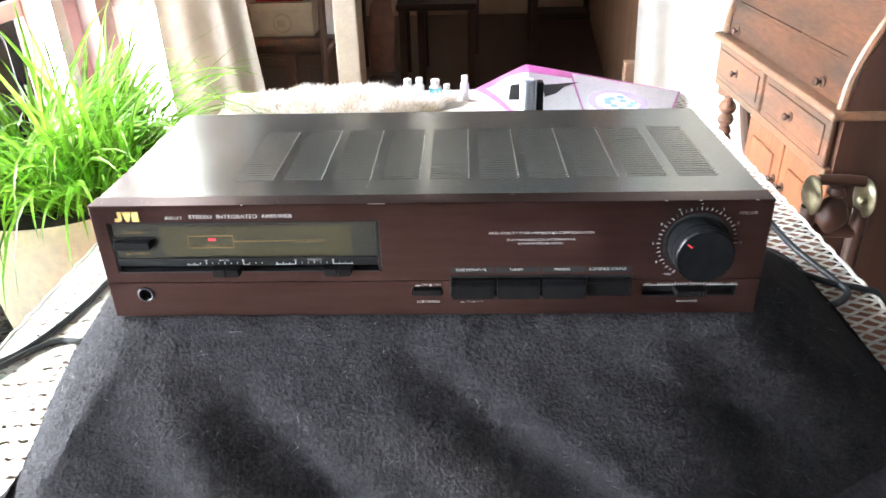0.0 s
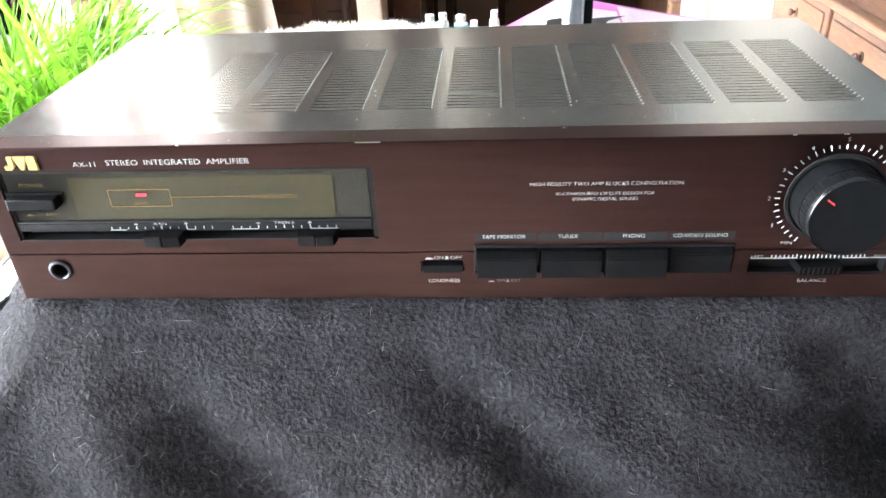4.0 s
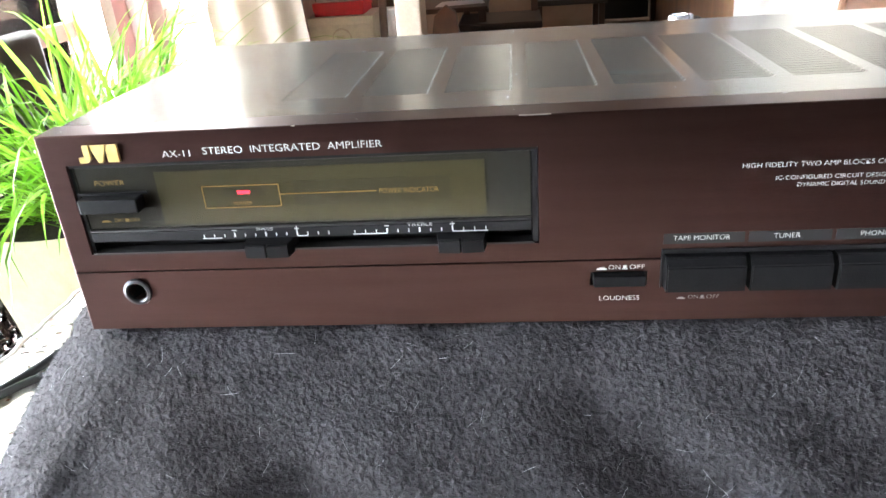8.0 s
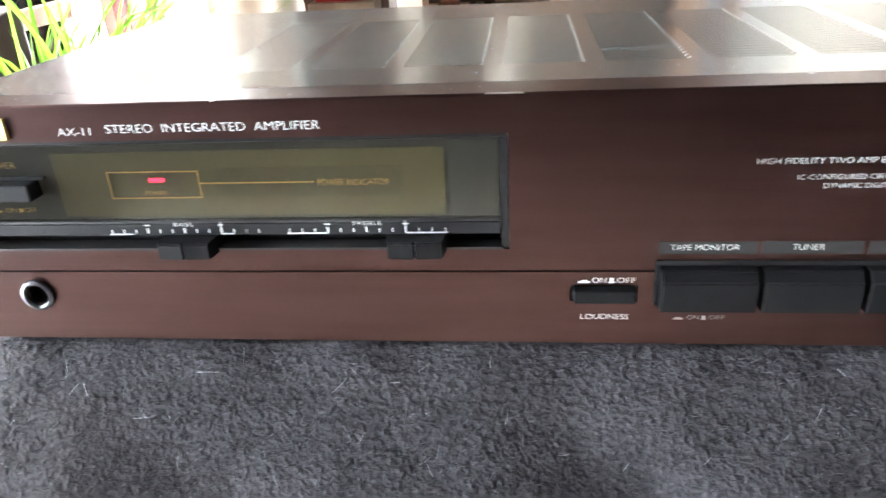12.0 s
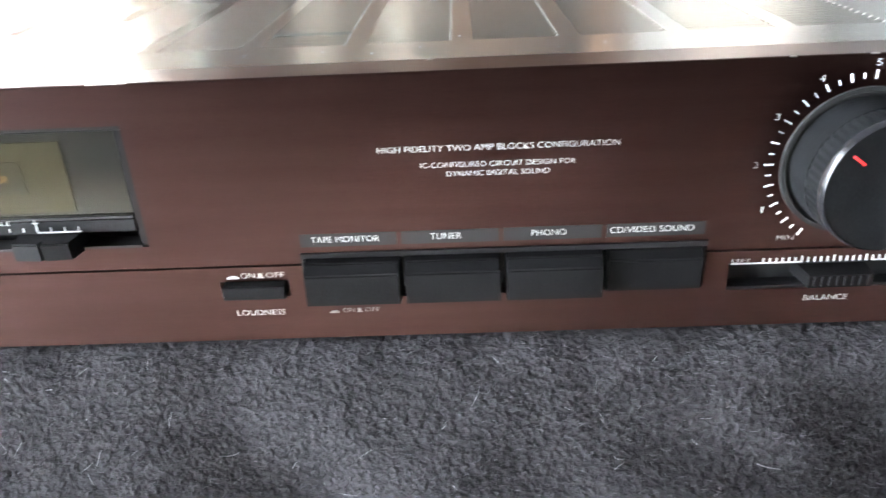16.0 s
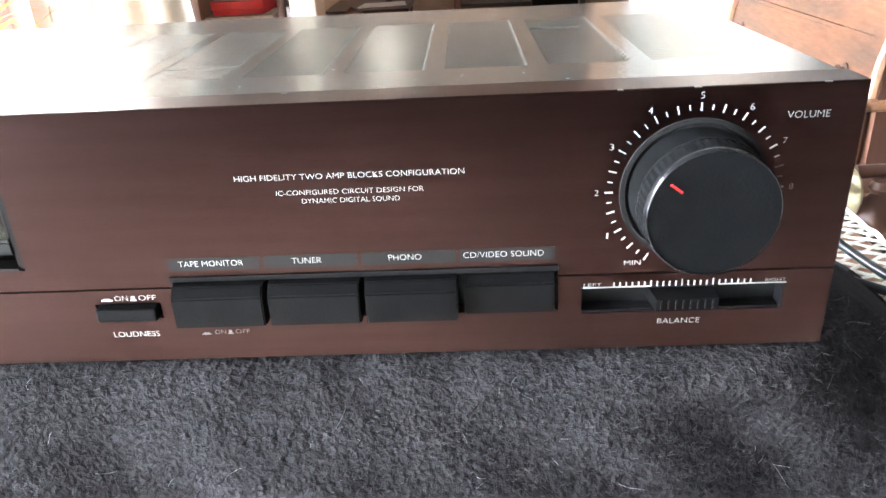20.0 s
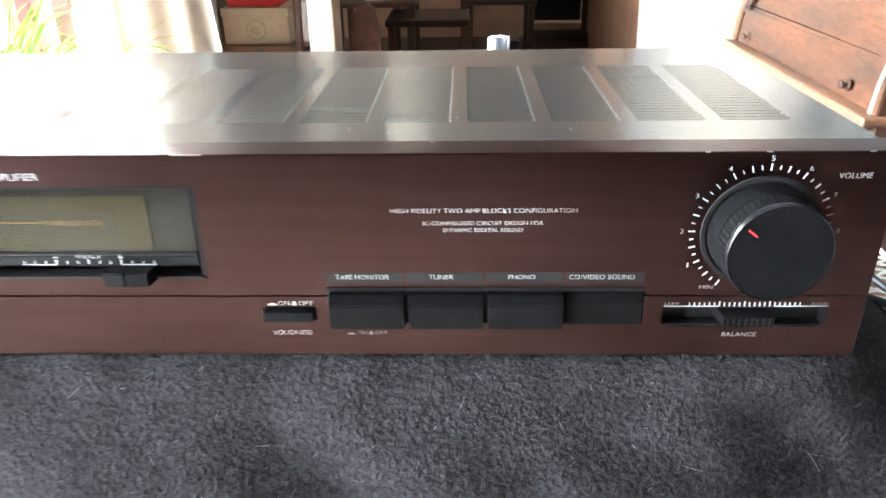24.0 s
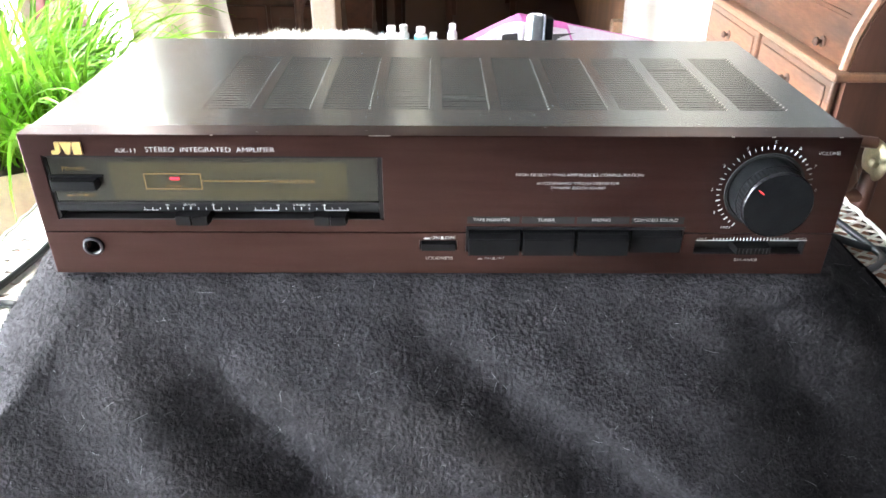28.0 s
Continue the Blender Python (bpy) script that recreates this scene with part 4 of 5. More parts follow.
part("chassis", slabs((-WIDE + 0.004, WIDE - 0.004, 0.016, DEEP - 0.002, Z(0.0005), Z(0.0030)), (-WIDE + 0.004, WIDE - 0.004, DEEP - 0.0018, DEEP - 0.0004, Z(0.0035), Z(HIGH) - 0.004)), BLACK, amp)
# Unseen black box, added so that the slots read dark
part("dark_inner_box", box(-0.20, 0.205, 0.03, 0.17, Z(0.050), Z(0.062)), BLACKER, amp)
for x in (-0.17, 0.17):
    for y in (0.03, 0.165):
        part("foot", lathe([(0.010, -0.0012), (0.012, 0.0004)], (x, y, BASE), "z", 16), BLACKER, amp)
for x in (WIDE - 0.0008, -WIDE - 0.0002):
    for y in (0.06, 0.14):
        part("screw", lathe([(0.0035, 0), (0.0035, 0.001), (0.0015, 0.0014), (0.0003, 0.0015)], (x, y, Z(0.045)), "x", 14), BLACK, amp)

# display window
win = part("display_frame", slabs((-0.2078, -0.0314, 0.0080, 0.0100, Z(0.0342), Z(0.0712)), (-0.2078, -0.0314, 0.0010, 0.0078, Z(0.0701), Z(0.0712)), (-0.0336, -0.0314, 0.0010, 0.0078, Z(0.0343), Z(0.0699)), (-0.2078, -0.2063, 0.0010, 0.0078, Z(0.0343), Z(0.0699))), BLACK, amp, "black frame of the display")
part("backing", box(-0.2060, -0.0340, 0.0016, 0.0076, Z(0.0448), Z(0.0698)), SMOKE, win)
part("display_plate", box(-0.1750, -0.0503, 0.0013, 0.00155, Z(0.0458), Z(0.0672)), OLIVE, win, "olive tinted display plate")
part("inner_window", box(-0.1220, -0.0630, 0.00115, 0.00128, Z(0.0520), Z(0.0617)), OLIVE2, win)
part("lamp_window", box(-0.1500, -0.1330, 0.00115, 0.00128, Z(0.0563), Z(0.0596)), OLIVE2, win)
part("indicator_lamp", box(-0.1437, -0.1389, 0.0007, 0.00113, Z(0.0575), Z(0.0587), 0.00015), LED, win, "lit red power lamp")
part("display_pane", box(-0.2060, -0.0338, 0.0003, 0.0006, Z(0.0446), Z(0.0699)), PANE, win, "smoked clear pane").visible_shadow = False
part("pane_edge", box(-0.2060, -0.0338, 0.0002, 0.0020, Z(0.0434), Z(0.0444), 0.0003), STRIP, win)
part("scale_bar", box(-0.2060, -0.0338, 0.0004, 0.0060, Z(0.0392), Z(0.0432), 0.0003), BLACK, win)
part("slot_floor", box(-0.2070, -0.0330, -0.0003, 0.0060, Z(0.0341), Z(0.0349)), STRIP, win)


def marks(name, bars, y, material, parent):
    bm = bmesh.new()
    for x0, x1, z0, z1 in bars:
        box(x0, x1, y, y + 0.0003, Z(z0), Z(z1), bm=bm)
    return part(name, bm, material, parent)


PY = 0.00075
line = 0.00030
marks("printed_outline", [(-0.1573, -0.1273, 0.0610 - line, 0.0610), (-0.1573, -0.1273, 0.0520, 0.0520 + line), (-0.1573, -0.1573 + line, 0.0520 + line, 0.0610 - line), (-0.1273 - line, -0.1273, 0.0520 + line, 0.0610 - line), (-0.1272, -0.0907, 0.0567, 0.0567 + line)], PY, GOLD, win)
letters("POWER", -0.1990, -0.1870, Z(0.0628), Z(0.0648), PY, GOLD, win)
letters("POWER", -0.1458, -0.1385, Z(0.0531), Z(0.0545), PY, GOLD, win)
letters("POWER INDICATOR", -0.0895, -0.0673, Z(0.0557), Z(0.0577), PY, GOLD, win)
letters("ON", -0.1952, -0.1915, Z(0.0477), Z(0.0492), PY, GOLD, win)
letters("OFF", -0.1888, -0.1845, Z(0.0477), Z(0.0492), PY, GOLD, win)
marks("position_mark", [(-0.2004, -0.1968, 0.0477, 0.0481), (-0.1996, -0.1976, 0.0481, 0.0485), (-0.1906, -0.1893, 0.0477, 0.0490)], PY, GOLD, win)

SY = 0.0000


def tone_scale(x0, step, name, nx0, nx1, filled):
    bars = []
    for k in range(13):
        big = k in (3, 6, 9)
        x = x0 + step * k
        bars.append((x - 0.00015 - 0.0001 * big, x + 0.00015 + 0.0001 * big, 0.0402, 0.0414 + 0.0005 * big))
    bars.append((x0 - 0.0008, x0 + (3 if filled else 1.7) * step, 0.0397, 0.0400))
    bars.append((x0 + 9 * step, x0 + (12 if filled else 10) * step + 0.0008 * filled, 0.0397, 0.0400))
    bars.append((x0 + 3 * step - 0.0009, x0 + 3 * step + 0.0009, 0.0428, 0.0431))
    bars += [(x0 + 9 * step - 0.0009, x0 + 9 * step + 0.0009, 0.0428, 0.0431), (x0 + 9 * step - 0.00015, x0 + 9 * step + 0.00015, 0.0420, 0.0439)]
    marks("tone_scale", bars, SY, WHITE, win)
    letters(name, nx0, nx1, Z(0.0426), Z(0.0438), SY, WHITE, win)


tone_scale(-0.1600, 0.00412, "BASS", -0.1386, -0.1322, 0)
tone_scale(-0.1005, 0.00414, "TREBLE", -0.0803, -0.0706, 1)


def slider(x):
    s = thing_part("slider_knob", [(-0.0098, 0.0040), (-0.0083, -0.0062), (-0.0004, -0.0068), (0.0, -0.0058), (0.0004, -0.0068), (0.0083, -0.0062), (0.0098, 0.0040)], x, 0.0336, 0.0392)
    return s


def thing_part(name, outline, x, z0, z1):
    bm = prism([(x + a, b) for a, b in outline], Z(z0), Z(z1), plane="xy")
    bmesh.ops.bevel(bm, geom=[e for e in bm.edges if all(q.co.y < -0.004 for q in e.verts) and abs(e.verts[0].co.z - e.verts[1].co.z) < 1e-6], offset=0.0005, segments=2, affect="EDGES")
    return part(name, bm, SATIN, amp, "black slider cap with a centre groove")


slider(-0.1340)
slider(-0.0600)
part("power_button", box(-0.2046, -0.1812, -0.0050, 0.0060, Z(0.0532), Z(0.0590), 0.0006), SATIN, amp, "wide black push button")
part("button_bezel", slabs((-0.2065, -0.1785, -0.0002, 0.0016, Z(0.0592), Z(0.0601))), BLACK, amp)

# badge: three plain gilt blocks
for k, out in enumerate(([(0.0, 0.0), (0.0032, 0.0), (0.0046, 0.0014), (0.0046, 0.0066), (0.0022, 0.0066), (0.0022, 0.0020), (0.0, 0.0020)], [(0.0051, 0.0066), (0.0073, 0.0), (0.0090, 0.0), (0.0112, 0.0066)], [(0.0112, 0.0), (0.0156, 0.0), (0.0156, 0.0066), (0.0118, 0.0066), (0.0112, 0.0050)])):
    part("badge_block", prism([(-0.2010 + a, Z(0.0726 + b)) for a, b in out], -0.0012, 0.0), GILT, amp, "raised gilt badge block")

letters("AX-11", -0.1690, -0.1583, Z(0.0733), Z(0.0757), -0.00012, WHITE, amp)
letters("STEREO  INTEGRATED  AMPLIFIER", -0.1532, -0.0865, Z(0.0738), Z(0.0764), -0.00012, WHITE, amp)
letters("HIGH FIDELITY TWO AMP BLOCKS CONFIGURATION", 0.0393, 0.1065, Z(0.0606), Z(0.0623), -0.00012, WHITE, amp)
letters("IC-CONFIGURED CIRCUIT DESIGN FOR", 0.0510, 0.0945, Z(0.0558), Z(0.0573), -0.00012, WHITE, amp)
letters("DYNAMIC DIGITAL SOUND", 0.0584, 0.0873, Z(0.0531), Z(0.0546), -0.00012, WHITE, amp)
letters("VOLUME", 0.1962, 0.2078, Z(0.0732), Z(0.0752), -0.00012, WHITE, amp)
letters("LOUDNESS", -0.0087, 0.0063, Z(0.0091), Z(0.0110), -0.00012, WHITE, amp)
letters("ON", -0.0055, -0.0012, Z(0.0223), Z(0.0241), -0.00012, WHITE, amp)
letters("OFF", 0.0022, 0.0078, Z(0.0223), Z(0.0241), -0.00012, WHITE, amp)
letters("ON", 0.0244, 0.0280, Z(0.0092), Z(0.0107), -0.00012, DIM, amp)
letters("OFF", 0.0311, 0.0358, Z(0.0092), Z(0.0107), -0.00012, DIM, amp)
marks("position_mark", [(-0.0098, -0.0062, 0.0223, 0.0228), (-0.0090, -0.0070, 0.0228, 0.0232), (-0.0005, 0.0015, 0.0223, 0.0226), (-0.0001, 0.0011, 0.0228, 0.0239)], -0.0003, WHITE, amp)
marks("position_mark", [(0.0202, 0.0232, 0.0092, 0.0095), (0.0208, 0.0226, 0.0095, 0.0099), (0.0286, 0.0304, 0.0092, 0.0094), (0.0290, 0.0300, 0.0096, 0.0105)], -0.0003, DIM, amp)

for k, (word, x0, x1) in enumerate((("TAPE MONITOR", 0.0174, 0.0376), ("TUNER", 0.0527, 0.0619), ("PHONO", 0.0825, 0.0925), ("CD/VIDEO SOUND", 0.1053, 0.1296))):
    part("label_strip", box(0.0140 + 0.0301 * k, 0.0429 + 0.0301 * k - 0.0006 + 0.0004, -0.00015, 0.0, Z(0.0322), Z(0.0364)), STRIP, amp)
    letters(word, x0, x1, Z(0.0336), Z(0.0355), -0.0003, WHITE, amp)

part("selector_bezel", slabs((0.0136, 0.1341, -0.0006, 0.0040, Z(0.0285), Z(0.0301)), (0.0136, 0.1341, 0.0060, 0.0080, Z(0.0144), Z(0.0284)), (0.0136, 0.0143, -0.0004, 0.0058, Z(0.0144), Z(0.0284))), BLACK, amp, "black bezel round the selector buttons")
for k in range(4):
    x0 = 0.0148 + 0.0300 * k
    out = -0.0058 if k < 3 else -0.0022
    bm = prism([(0.0058, Z(0.0148)), (out, Z(0.0148)), (out, Z(0.0250)), (out + 0.0028, Z(0.0279)), (0.0058, Z(0.0279))], x0, x0 + 0.0284, plane="yz")
    bmesh.ops.bevel(bm, geom=[e for e in bm.edges if all(q.co.y < out + 0.003 for q in e.verts)], offset=0.0005, segments=2, affect="EDGES")
    part("selector_button", bm, SATIN, amp, "pressed-in black push button" if k == 3 else "black push button with a bevelled upper edge")
part("loudness_button", box(-0.0112, 0.0080, -0.0030, 0.0060, Z(0.0161), Z(0.0206), 0.0005), SATIN, amp, "small black push button")
part("button_well", box(-0.0122, 0.0087, 0.0060, 0.0080, Z(0.0157), Z(0.0211)), BLACKER, amp)
part("slot_floor", box(0.1417, 0.2033, 0.0056, 0.0070, Z(0.0129), Z(0.0213)), BLACKER, amp)

# balance slider
part("slot_frame", slabs((0.1414, 0.2036, -0.0003, 0.0010, Z(0.0214), Z(0.0220)), (0.2026, 0.2034, -0.0002, 0.0050, Z(0.0129), Z(0.0213)), (0.1417, 0.2025, 0.0004, 0.0054, Z(0.0129), Z(0.0137))), BLACK, amp)
bar = [(0.1418, 0.1622, 0.0219, 0.0222), (0.1830, 0.2034, 0.0219, 0.0222)]
for k in range(23):
    x = 0.1512 + 0.0414 * k / 22
    bar.append((x - 0.0002, x + 0.0002, 0.0220, 0.0236 if k not in (6, 11, 16) else 0.0240))
marks("balance_scale", bar, -0.0006, WHITE, amp)
letters("LEFT", 0.1420, 0.1474, Z(0.0225), Z(0.0236), -0.0005, WHITE, amp)
letters("RIGHT", 0.1970, 0.2032, Z(0.0225), Z(0.0236), -0.0005, WHITE, amp)
letters("BALANCE", 0.1655, 0.1786, Z(0.0084), Z(0.0102), -0.00012, WHITE, amp)
s = part("balance_knob", prism([(0.1622, 0.0050), (0.1632, -0.0056), (0.1818, -0.0056), (0.1828, 0.0050)], Z(0.0160), Z(0.0200), plane="xy"), SATIN, amp, "black ribbed slider cap")
for k in range(8):
    part("rib", box(0.1645 + 0.0022 * k, 0.1650 + 0.0022 * k, -0.0060, -0.0056, Z(0.0166), Z(0.0196)), BLACK, s)

# volume knob and its scale
KX, KZ = 0.1725, Z(0.0531)
part("knob_well", lathe([(0.0213, 0.0), (0.0213, 0.0010), (0.0200, 0.0010), (0.0196, 0.0002), (0.0196, 0.0001)], (KX, -0.0001, KZ), "front", 72), BLACKER, amp, smooth=True)
knob = part("volume_knob", lathe([(0.0187, 0.0004), (0.0187, 0.0090), (0.0186, 0.0105), (0.0184, 0.0107), (0.0183, 0.0173), (0.0181, 0.0188), (0.0176, 0.0194), (0.0164, 0.0195), (0.0100, 0.0193), (0.0010, 0.0192)], (KX, 0, KZ), "front", 216, ribs=108, rib=-0.014, band=(3, 4)), KNOB, amp, "large black volume knob with a red pointer", smooth=True)
part("knob_edge", lathe([(0.01835, 0.0174), (0.01825, 0.0186), (0.01785, 0.0194), (0.01765, 0.0197), (0.0175, 0.0196)], (KX, -0.0001, KZ), "front", 96, caps=False), mat("polished_black_edge", (0.010, 0.010, 0.011), 0.20, 0.0, 0.1), knob, smooth=True)
a = radians(143)
bm = box(0.0112, 0.0150, -0.0199, -0.0193, -0.0003, 0.0003)
bmesh.ops.transform(bm, matrix=Matrix.Translation((KX, 0, KZ)) @ Matrix.Rotation(-a, 4, "Y"), verts=bm.verts[:])
part("pointer", bm, RED, knob, "red pointer line with a faint added glow")
for k in range(34):
    g = radians(240 - k * 7.5)
    r0, r1 = (0.0232, 0.0255) if k % 2 == 0 else (0.0236, 0.0250)
    w = 0.00018 if k % 2 == 0 else 0.00012
    bm = box(r0, r1, -0.0004, 0.0, -w, w)
    bmesh.ops.transform(bm, matrix=Matrix.Translation((KX, 0, KZ)) @ Matrix.Rotation(-g, 4, "Y"), verts=bm.verts[:])
    part("tick", bm, WHITE if k < 30 else DIM, amp)
for k, word in enumerate(("1", "2", "3", "4", "5", "6", "7", "8")):
    g = radians(210 - 30 * k)
    cx, cz = KX + 0.0278 * math.cos(g), KZ + 0.0275 * math.sin(g)
    letters(word, cx - (0.0003 if word == "1" else 0.0006), cx + (0.0003 if word == "1" else 0.0006), cz - 0.0009, cz + 0.0009, -0.00012, WHITE if word != "8" else DIM, amp)
letters("MIN", 0.1540, 0.1589, Z(0.0294), Z(0.0309), -0.00012, WHITE, amp)

# headphone socket
part("headphone_socket", lathe([(0.0054, 0.0), (0.0058, 0.0005), (0.0056, 0.0013), (0.0046, 0.0016), (0.0039, 0.0010), (0.0036, -0.0040), (0.0034, -0.0090), (0.0005, -0.0092)], (-0.1929, 0, Z(0.0174)), "front", 40, caps=False), DARKMETAL, amp, "round metal headphone socket", smooth=True)
part("socket_core", lathe([(0.0041, 0.0012), (0.0038, 0.0006), (0.0034, -0.0040), (0.0005, -0.0060)], (-0.1929, 0, Z(0.0174)), "front", 24, caps=False), BLACKER, amp)

# ---------- potted grass ----------
PX, PYC, PR, PH, SEAT = -0.592, 0.610, 0.160, 0.232, 0.500


def plant():
    t = thing("potted_grass", PX, PYC, SEAT, "bushy bright green grass plant in a cream wrapped pot on a wicker chair", "plant")
    z = SEAT + 0.002
    part("pot", lathe([(0.120, z), (0.126, z + 0.002), (0.136, z + 0.09), (PR, z + PH - 0.006), (PR + 0.002, z + PH)], (PX, PYC, 0), "z", 64, caps=False), WRAP, t, "cream paper wrap round the pot", smooth=True)
    part("soil", lathe([(PR - 0.009, z + PH - 0.016), (PR - 0.012, z + PH - 0.010), (0.02, z + PH - 0.006), (0.001, z + PH - 0.005)], (PX, PYC, 0), "z", 32), SOIL, t)
    rnd = random.Random(11)

    def blade(verts, faces):
        a, r = rnd.uniform(0, 2 * math.pi), (PR - 0.050) * math.sqrt(rnd.random())
        p = Vector((PX + 0.028 + r * math.cos(a), PYC + r * math.sin(a), z + PH - 0.010))
        out = a + rnd.gauss(0, 0.7)
        if math.cos(out) < -0.3 and rnd.random() < 0.5:
            out = rnd.gauss(0.5, 0.6)
        ln = rnd.uniform(0.17, 0.37) * (1.35 if rnd.random() < 0.09 else 1.0) * (0.74 if math.cos(out) > 0.3 else 1.0)
        left = max(0.0, -math.cos(out)) if math.sin(out) < 0.4 else 0.0
        lean = (rnd.uniform(0.05, 0.70) + 0.40 * r / PR) * (0.85 if math.cos(out) > 0.1 else 1.1) + 0.30 * left
        droop = rnd.uniform(0.5, 3.1) * (0.5 + ln * 1.9) * (1 + 0.9 * left)
        wide = rnd.uniform(0.0040, 0.0088)
        flat = Vector((-math.sin(out), math.cos(out), rnd.uniform(-0.3, 0.3)))
        twist = rnd.uniform(-0.9, 0.9)
        k, n, e = len(verts), 8, lean
        for i in range(n + 1):
            s = i / n
            w = wide * (0.55 + 0.9 * s if s < 0.4 else 0.91 * (1 - (s - 0.4) / 0.6) ** 0.7 + 0.02) / 2
            d = Vector((math.sin(e) * math.cos(out), math.sin(e) * math.sin(out), math.cos(e)))
            side = (flat + twist * s * d.cross(flat)).normalized()
            fold = d.cross(side) * w * 0.35
            verts += [tuple(p - side * w + fold), tuple(p), tuple(p + side * w + fold)]
            if p.z < z + 0.012:
                e = min(e, 1.5)
            p = p + d * ln / n
            e += droop / n * (0.4 + 1.2 * s)
        for i in range(n):
            b = k + 3 * i
            faces += [(b, b + 1, b + 4, b + 3), (b + 1, b + 2, b + 5, b + 4)]

    for _ in range(90):
        verts, faces = [], []
        blade(verts, faces)
        me = bpy.data.meshes.new("leaf")
        me.from_pydata(verts, [], faces)
        part("leaf", me, LEAF, t, smooth=True)
    verts, faces = [], []
    for _ in range(560):
        blade(verts, faces)
    me = bpy.data.meshes.new("leaves")
    me.from_pydata(verts, [], faces)
    part("leaves", me, LEAF, t, smooth=True, kind="stuff")


plant()

# ---------- cables ----------


def cable(name, pts, r, label):
    t = thing(name, *pts[0], label, "cable")
    part("sheath", tube(glide(pts, 14), r, 10), CABLE, t, smooth=True)


L = TABLE + 0.005
cable("power_cable", [(-0.20, 0.36, TABLE + 0.03), (-0.30, 0.345, L + 0.006), (-0.365, 0.30, L + 0.002), (-0.378, 0.235, L), (-0.388, 0.184, L), (-0.402, 0.145, L), (-0.422, 0.108, L), (-0.443, 0.085, TABLE - 0.03), (-0.455, 0.075, TABLE - 0.2), (-0.46, 0.07, 0.3)], 0.0034, "black power cable running off the table edge")
cable("speaker_cable", [(-0.30, 0.215, L + 0.006), (-0.325, 0.180, L + 0.002), (-0.350, 0.163, L), (-0.374, 0.163, L), (-0.394, 0.146, L), (-0.418, 0.096, L), (-0.444, 0.070, TABLE - 0.03), (-0.458, 0.055, TABLE - 0.25)], 0.0030, "thin black speaker cable on the lace cloth")
cable("speaker_cable", [(0.17, 0.26, TABLE + 0.03), (0.300, 0.40, TABLE + 0.055), (0.355, 0.385, TABLE + 0.050), (0.395, 0.325, L + 0.012), (0.418, 0.265, L + 0.002), (0.420, 0.238, L), (0.385, 0.215, L), (0.33, 0.215, L + 0.004)], 0.0036, "black speaker cable looping over the lace cloth")
cable("speaker_cable", [(0.30, 0.285, L + 0.012), (0.36, 0.300, L + 0.004), (0.41, 0.262, L + 0.001), (0.440, 0.250, L), (0.456, 0.235, L - 0.006), (0.468, 0.19, TABLE - 0.06), (0.47, 0.16, 0.4)], 0.0036, "black speaker cable running off the table")

# ---------- things behind the amplifier ----------


def fur():
    t = thing("sheepskin", -0.165, 0.905, TABLE, "fluffy cream sheepskin lying in a heap on the table", "sheepskin")
    rnd = random.Random(4)
    cx, cy, ax, ay, hh = -0.165, 0.905, 0.225, 0.085, 0.026
    lump = lambda d: 0.98 - 0.17 * (1 + math.tanh(4 * d.x - 1.2)) + 0.16 * noise.noise(d * 2.2) + 0.20 * noise.noise(Vector((d.x * 5.5, d.y * 3, d.z * 2 + 4)))
    bm = bmesh.new()
    bmesh.ops.create_icosphere(bm, subdivisions=4, radius=1)
    for v in bm.verts:
        k = lump(v.co)
        v.co = Vector((cx + ax * v.co.x * k, cy + ay * v.co.y * k, TABLE + 0.003 + max(0, 0.3 + 0.7 * v.co.z) * hh * k))
    part("hide", bm, FUR, t, smooth=True)
    verts, faces = [], []
    for _ in range(11000):
        a, b = rnd.uniform(0, 2 * math.pi), rnd.uniform(-0.1, 1)
        c = math.sqrt(max(0, 1 - b * b))
        d = Vector((c * math.cos(a), c * math.sin(a), b))
        k = lump(d)
        p = Vector((cx + ax * d.x * k, cy + ay * d.y * k, TABLE + 0.003 + max(0, 0.3 + 0.7 * d.z) * hh * k))
        way = (Vector((d.x / ax, d.y / ay, d.z / hh)).normalized() + Vector((rnd.uniform(-1, 1), rnd.uniform(-1, 1), rnd.uniform(-0.6, 0.5))) * 0.7).normalized()
        if p.z < TABLE + 0.01:
            way.z = abs(way.z)
        s = way.cross(Vector((0.2, 1, 0.4))).normalized() * 0.0008
        ln, n = rnd.uniform(0.005, 0.019), len(verts)
        q = p + way * ln * 0.6
        e = q + (way + Vector((rnd.uniform(-1, 1), rnd.uniform(-1, 1), -0.3)) * 0.6).normalized() * ln * 0.5
        verts += [tuple(p - s), tuple(p + s), tuple(q + s * 0.8), tuple(q - s * 0.8), tuple(e)]
        faces += [(n, n + 1, n + 2, n + 3), (n + 3, n + 2, n + 4)]
    me = bpy.data.meshes.new("fleece")
    me.from_pydata(verts, [], faces)
    part("fleece", me, FUR, t, kind="stuff")


fur()


def bottle(x, y, h, r, label, band=False):
    t = thing("small_bottle", x, y, TABLE + 0.002, label, "bottle", "small bottles on the table")
    z = TABLE + 0.002
    part("body", lathe([(r * 0.95, z), (r, z + 0.003), (r, z + h * 0.66), (r * 0.6, z + h * 0.76), (r * 0.6, z + h * 0.78)], (x, y, 0), "z", 24), MILK, t, smooth=True)
    part("cap", lathe([(r * 0.72, z + h * 0.785), (r * 0.72, z + h * 0.985), (r * 0.62, z + h), (0.0005, z + h)], (x, y, 0), "z", 24), MILK, t, smooth=True)
    if band:
        part("label", lathe([(r + 0.0004, z + h * 0.25), (r + 0.0005, z + h * 0.62)], (x, y, 0), "z", 24), AQUA, t, "aqua paper label")


